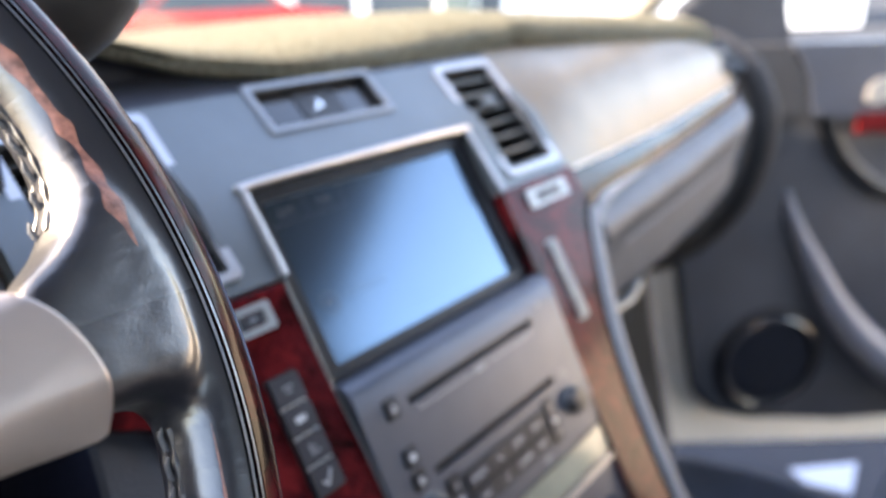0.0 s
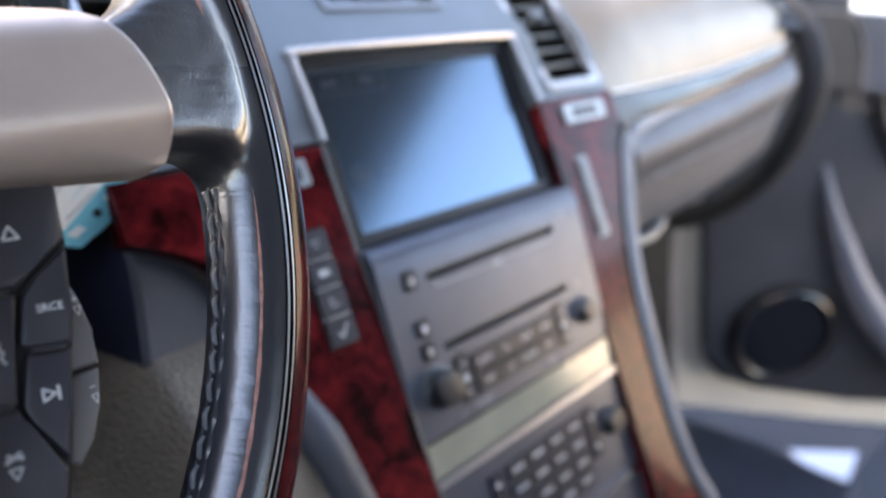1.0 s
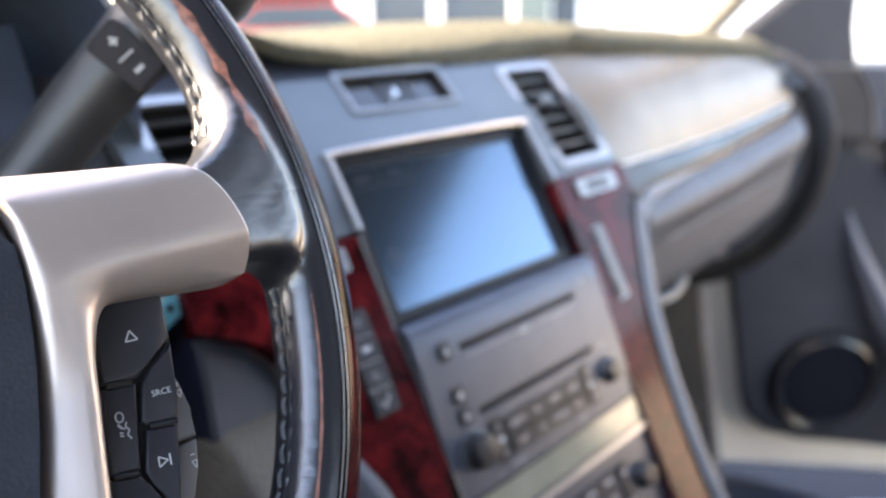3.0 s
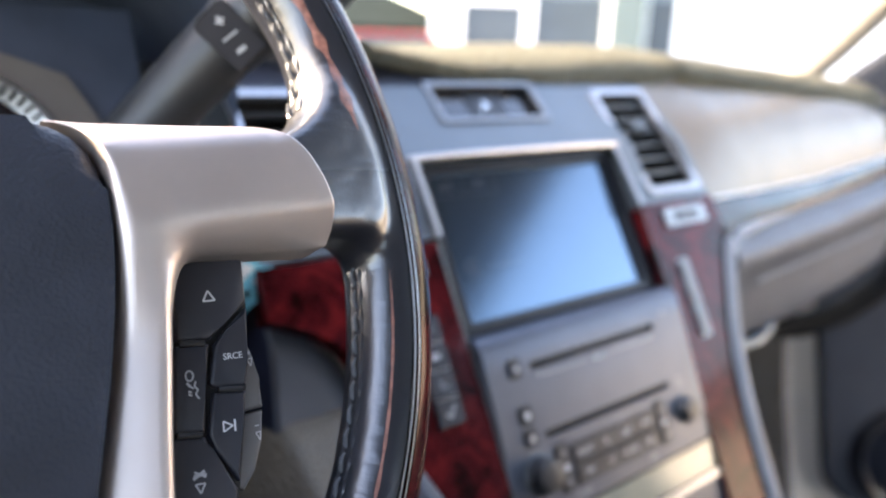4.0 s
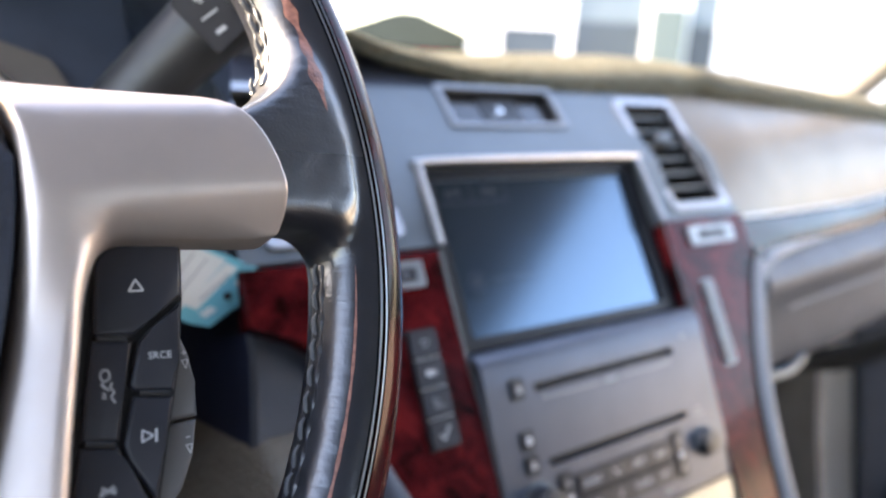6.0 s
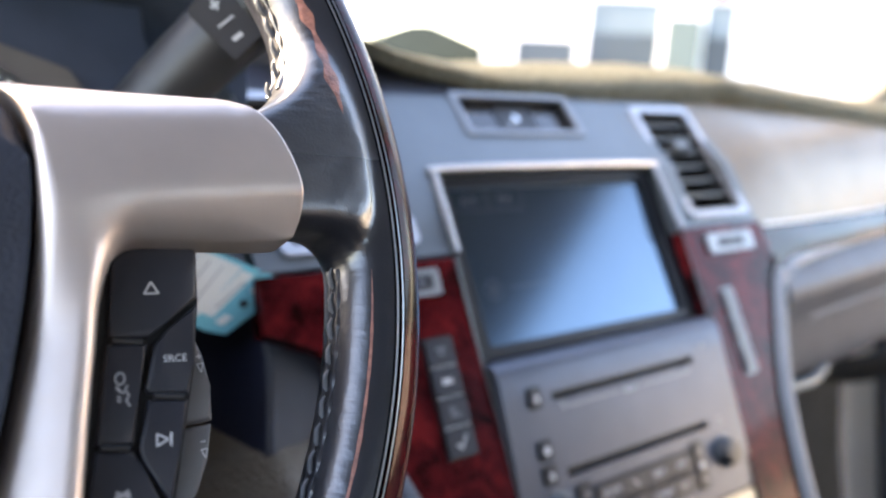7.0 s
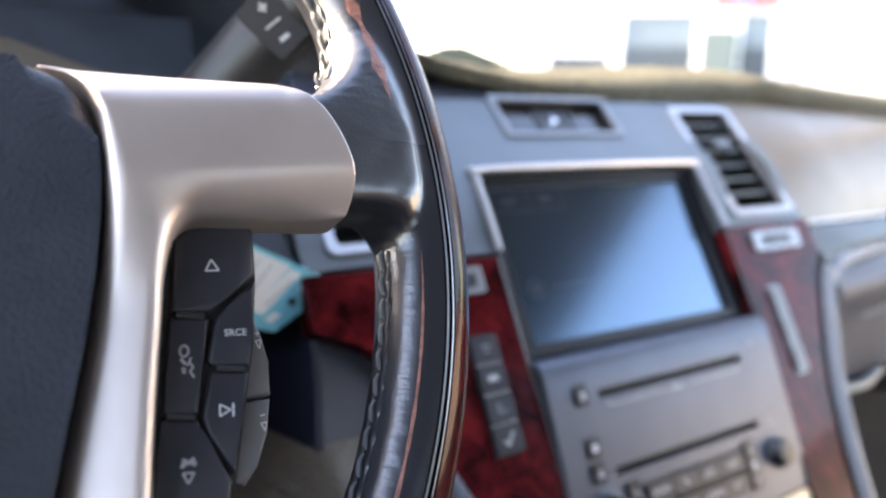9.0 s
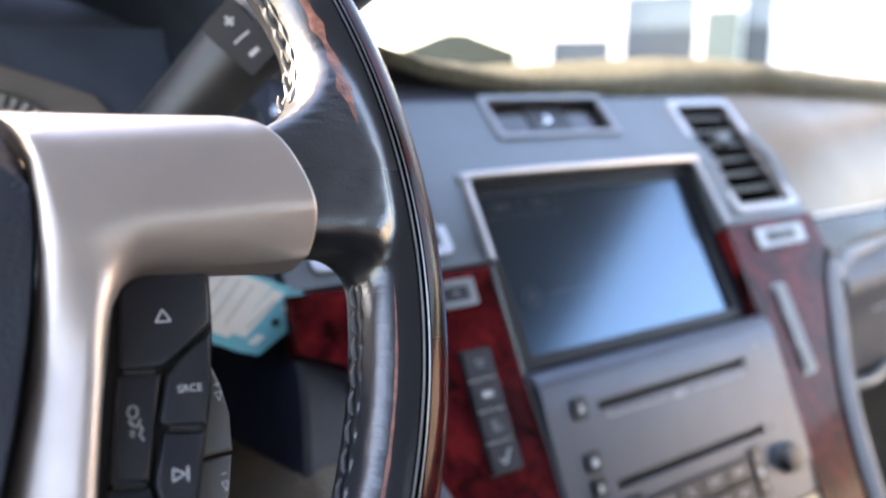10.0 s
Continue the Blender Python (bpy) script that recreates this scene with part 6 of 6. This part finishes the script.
def passenger_door():
    d = tagged(empty("door_1", door_pose, "open passenger door with charcoal trim and beige painted edge", "door"), kind="structure")
    shell = [(0.02, 0.50), (0.035, 0.45), (0.07, 0.405), (0.13, 0.383), (0.55, 0.352), (1.05, 0.328), (1.08, 0.38), (1.10, 1.20), (0.0, 1.20)]
    part("shell", prism(shell, -0.12, -0.02, 0.02, 3), M_PAINT, d, "beige painted door shell")
    trim = [(0.177, 0.545), (0.190, 0.505), (0.222, 0.477), (0.300, 0.453), (0.50, 0.434), (1.02, 0.415), (1.06, 0.47), (1.07, 1.215), (0.10, 1.215), (0.103, 0.92), (0.130, 0.78), (0.156, 0.65)]
    part("trim_panel", prism(trim, -0.02, 0.022, 0.014, 3, True), M_DOOR, d, "charcoal moulded trim panel")
    sp = part("speaker", moved(lathe([(0.130, 0.0), (0.126, 0.003), (0.116, 0.003), (0.112, 0.012), (0.106, 0.014), (0.102, 0.012), (0.099, 0.004)], 48), Matrix.Translation((0.326, 0.590, 0.022)) @ Matrix.Scale(0.90, 4)), M_BEZEL, d, "round speaker with glossy ring")
    part("ring", moved(tube([(0.108 * math.cos(a), 0.108 * math.sin(a), 0.014) for a in (i * math.pi / 24 for i in range(48))], 0.0040, 8, True), Matrix.Translation((0.326, 0.590, 0.022)) @ Matrix.Scale(0.90, 4)), mat("glossy_dark_ring", (0.13, 0.13, 0.14), 0.18, 0.8, var=0.05, blotch=30), sp)
    part("grille", moved(lathe([(0.098, 0.004), (0.07, 0.008), (0.0, 0.010)], 40), Matrix.Translation((0.326, 0.590, 0.022)) @ Matrix.Scale(0.90, 4)), mat("black_cloth_grille", (0.007, 0.009, 0.014), 0.9, spec=0.1, var=0.3, blotch=200, grain=[("cell", 900, 0.8, 0.001)]), sp)
    arm = [(0.278, 1.215), (0.300, 1.185), (0.318, 1.150), (0.330, 1.088), (0.42, 1.084), (0.60, 1.05), (1.05, 1.03), (1.05, 1.195), (0.60, 1.212)]
    part("upper_trim", prism(arm, 0.021, 0.052, 0.012, 4), mat("slate_door_top", (0.034, 0.041, 0.060), 0.45, var=0.12, blotch=14, grain=[("cell", 500, 0.3, 0.0008)]), d, "slate blue-grey padded upper trim")
    corner = [(0.06, 1.090), (0.326, 1.090), (0.314, 1.150), (0.296, 1.184), (0.268, 1.213), (0.06, 1.213)]
    part("corner_trim", prism(corner, 0.021, 0.046, 0.010, 4), mat("taupe_door_corner", (0.032, 0.032, 0.036), 0.5, var=0.12, blotch=14, grain=[("cell", 500, 0.3, 0.0008)]), d, "taupe grey rounded corner of the trim")
    cup = smooth_line([(0.372, 1.084, 0.026), (0.392, 1.04, 0.028), (0.430, 0.99, 0.03), (0.483, 0.95, 0.03), (0.53, 0.934, 0.03), (0.60, 0.926, 0.03), (0.75, 0.935, 0.03)], 5)
    part("pull_cup", tube(cup, 0.017, 10), M_BLACK, d, "black rim of the pull cup")
    part("wood_accent", box(0.413, 0.76, 1.054, 1.090, 0.050, 0.060, 0.004), M_WOOD, d, "burl wood accent")
    handle = [(0.421, 1.112), (0.432, 1.106), (0.455, 1.112), (0.545, 1.122), (0.556, 1.135), (0.545, 1.150), (0.50, 1.154), (0.44, 1.150), (0.424, 1.138)]
    # Lighter satin stands in for a sky reflection on the chrome
    part("door_handle", prism(handle, 0.050, 0.066, 0.007, 4), M_SATIN, d, "door handle, lightened for the sky its chrome reflects")
    crest = smooth_line([(0.318, 0.945, 0.02), (0.342, 0.88, 0.028), (0.385, 0.80, 0.034), (0.44, 0.71, 0.040), (0.52, 0.62, 0.046), (0.62, 0.55, 0.05), (0.80, 0.52, 0.05)], 6)
    part("armrest_edge", tube(crest, [0.006 + 0.046 * i / len(crest) for i in range(len(crest))], 12), mat("slate_armrest", (0.10, 0.11, 0.14), 0.4, var=0.1, blotch=14), d, "slate armrest sweep")
    part("window_frame", tube(smooth_line([(0.10, 1.262, -0.01), (0.192, 1.338, -0.01), (0.36, 1.48, -0.02), (0.62, 1.66, -0.06), (1.0, 1.70, -0.08), (1.08, 1.20, -0.05)], 4), 0.02, 10), M_BLACK, d, "black window frame")
    sail = [(0.05, 1.205), (0.055, 1.232), (0.113, 1.281), (0.192, 1.343), (0.262, 1.398), (0.274, 1.385), (0.280, 1.276), (0.291, 1.230), (0.297, 1.205)]
    part("mirror_corner", prism(sail, -0.03, 0.012, 0.010, 3), M_DOOR, d, "charcoal mirror corner cover")
    part("seal", tube([(0.02, 0.42, -0.015), (0.02, 1.2, -0.015)], 0.012, 8), M_RUBBER, d, "black rubber door seal")


passenger_door()


def sill_and_seat():
    e = smooth_line([(0.805, 0.165, 1.236), (0.803, 0.120, 1.218), (0.80, 0.083, 1.18), (0.80, 0.062, 1.12), (0.80, 0.075, 1.03), (0.80, 0.12, 0.95), (0.80, 0.20, 0.88), (0.80, 0.30, 0.84)], 5)
    tagged(link("trim_door_seal", tube(e, 0.020, 12), mat("dark_grey_rubber", (0.016, 0.017, 0.020), 0.7, spec=0.3, var=0.2, blotch=40)), "thick black rubber seal round the door opening", kind="structure")
    kick = grid_sheet([[(0.79, 0.72, 1.20), (0.79, 0.255, 1.10)], [(0.79, 0.72, 0.867), (0.79, 0.229, 0.867)], [(0.79, 0.72, 0.75), (0.79, 0.210, 0.75)], [(0.79, 0.72, 0.65), (0.79, 0.186, 0.65)], [(0.79, 0.72, 0.35), (0.79, 0.13, 0.35)]], 0.02, None, (-1, 0, 0))
    tagged(link("trim_kick_panel", kick, M_DASH), "charcoal kick panel", kind="structure")
    sill = prism([(0.70, -1.1), (0.965, -1.1), (0.968, 0.04), (0.935, 0.16), (0.895, 0.215), (0.70, 0.26)], 0.30, 0.42, 0.02, 3, True)
    tagged(link("trim_sill", sill, mat("slate_sill_trim", (0.017, 0.021, 0.031), 0.5, var=0.2, blotch=12, grain=[("cell", 400, 0.4, 0.001)])), "slate grey moulded door sill", kind="structure")
    # Flat sheet that paints a bright patch of ground beside the sill
    sheet = prism([(1.837, 0.153), (1.798, 0.094), (1.824, -0.027), (1.998, -0.008)], GROUND + 0.001, GROUND + 0.004)
    tagged(link("ground_patch", sheet, M_GROUNDPATCH), "pale sheet standing in for bright ground past the sill", "paper")
    # Out of view; added to shade the ground by the open door
    body = prism([(0.76, 0.25), (2.05, 0.25), (2.10, 0.70), (2.02, 0.98), (1.60, 1.13), (0.76, 1.20)], -0.97, 0.97, 0.06, 3)
    body.transform(Matrix(((0, 0, 1, 0), (1, 0, 0, 0), (0, 1, 0, 0), (0, 0, 0, 1))))
    tagged(link("trim_bonnet", body, M_PAINT), "unseen beige bonnet and front wings, added to shade the ground", kind="structure")
    s = empty("car_seat", Matrix.Translation((0.43, -0.49, 0.40)), "slate grey leather car seat with rounded side bolsters", "seat", "front seats")
    part("cushion", box(-0.26, 0.26, -0.30, 0.30, 0.18, 0.38, 0.06, 4), M_SEAT, s)
    for x in (-0.245, 0.245):
        part("bolster", tube(smooth_line([(x, -0.28, 0.335), (x * 1.02, 0.0, 0.350), (x * 0.98, 0.25, 0.335)], 5), [0.045] + [0.05] * 9 + [0.042], 14), M_SEAT, s)
    part("base", box(-0.22, 0.22, -0.28, 0.26, -0.055, 0.18, 0.02), M_BLACK, s)
    # Back and wide headrest, out of view, set forward to block sky reflections
    lean = Matrix.Translation((0, -0.14, 0.34)) @ Matrix.Rotation(radians(13), 4, "X")
    part("backrest", moved(box(-0.25, 0.25, -0.07, 0.07, 0.0, 0.62, 0.06, 4), lean), M_SEAT, s)
    part("headrest", moved(box(-0.15, 0.15, -0.05, 0.05, 0.66, 0.86, 0.045, 4), lean), M_SEAT, s)
    for x in (-0.06, 0.06):
        part("headrest_post", moved(tube([(x, 0, 0.60), (x, 0, 0.68)], 0.006, 8), lean), M_CHROME, s)
    # Unseen driver's seat, added to block bright reflections from behind
    copy_thing(s, Matrix.Translation((-0.43, -0.80, 0.40)))
    # Unseen opaque rear panes, added to darken reflections from behind
    tinted = mat("dark_privacy_glass", (0.010, 0.012, 0.014), 0.08, var=0.1, blotch=5)
    for k, sx in ((2, -1), (3, 1)):
        quad_panel("window_%d" % k, [(sx * 0.84, -1.28, 1.25), (sx * 0.84, -2.29, 1.25), (sx * 0.71, -2.29, 1.73), (sx * 0.71, -1.28, 1.73)], 0.006, (-sx, 0, 0), tinted, "unseen dark rear side window, added to dim reflections", "window")


sill_and_seat()
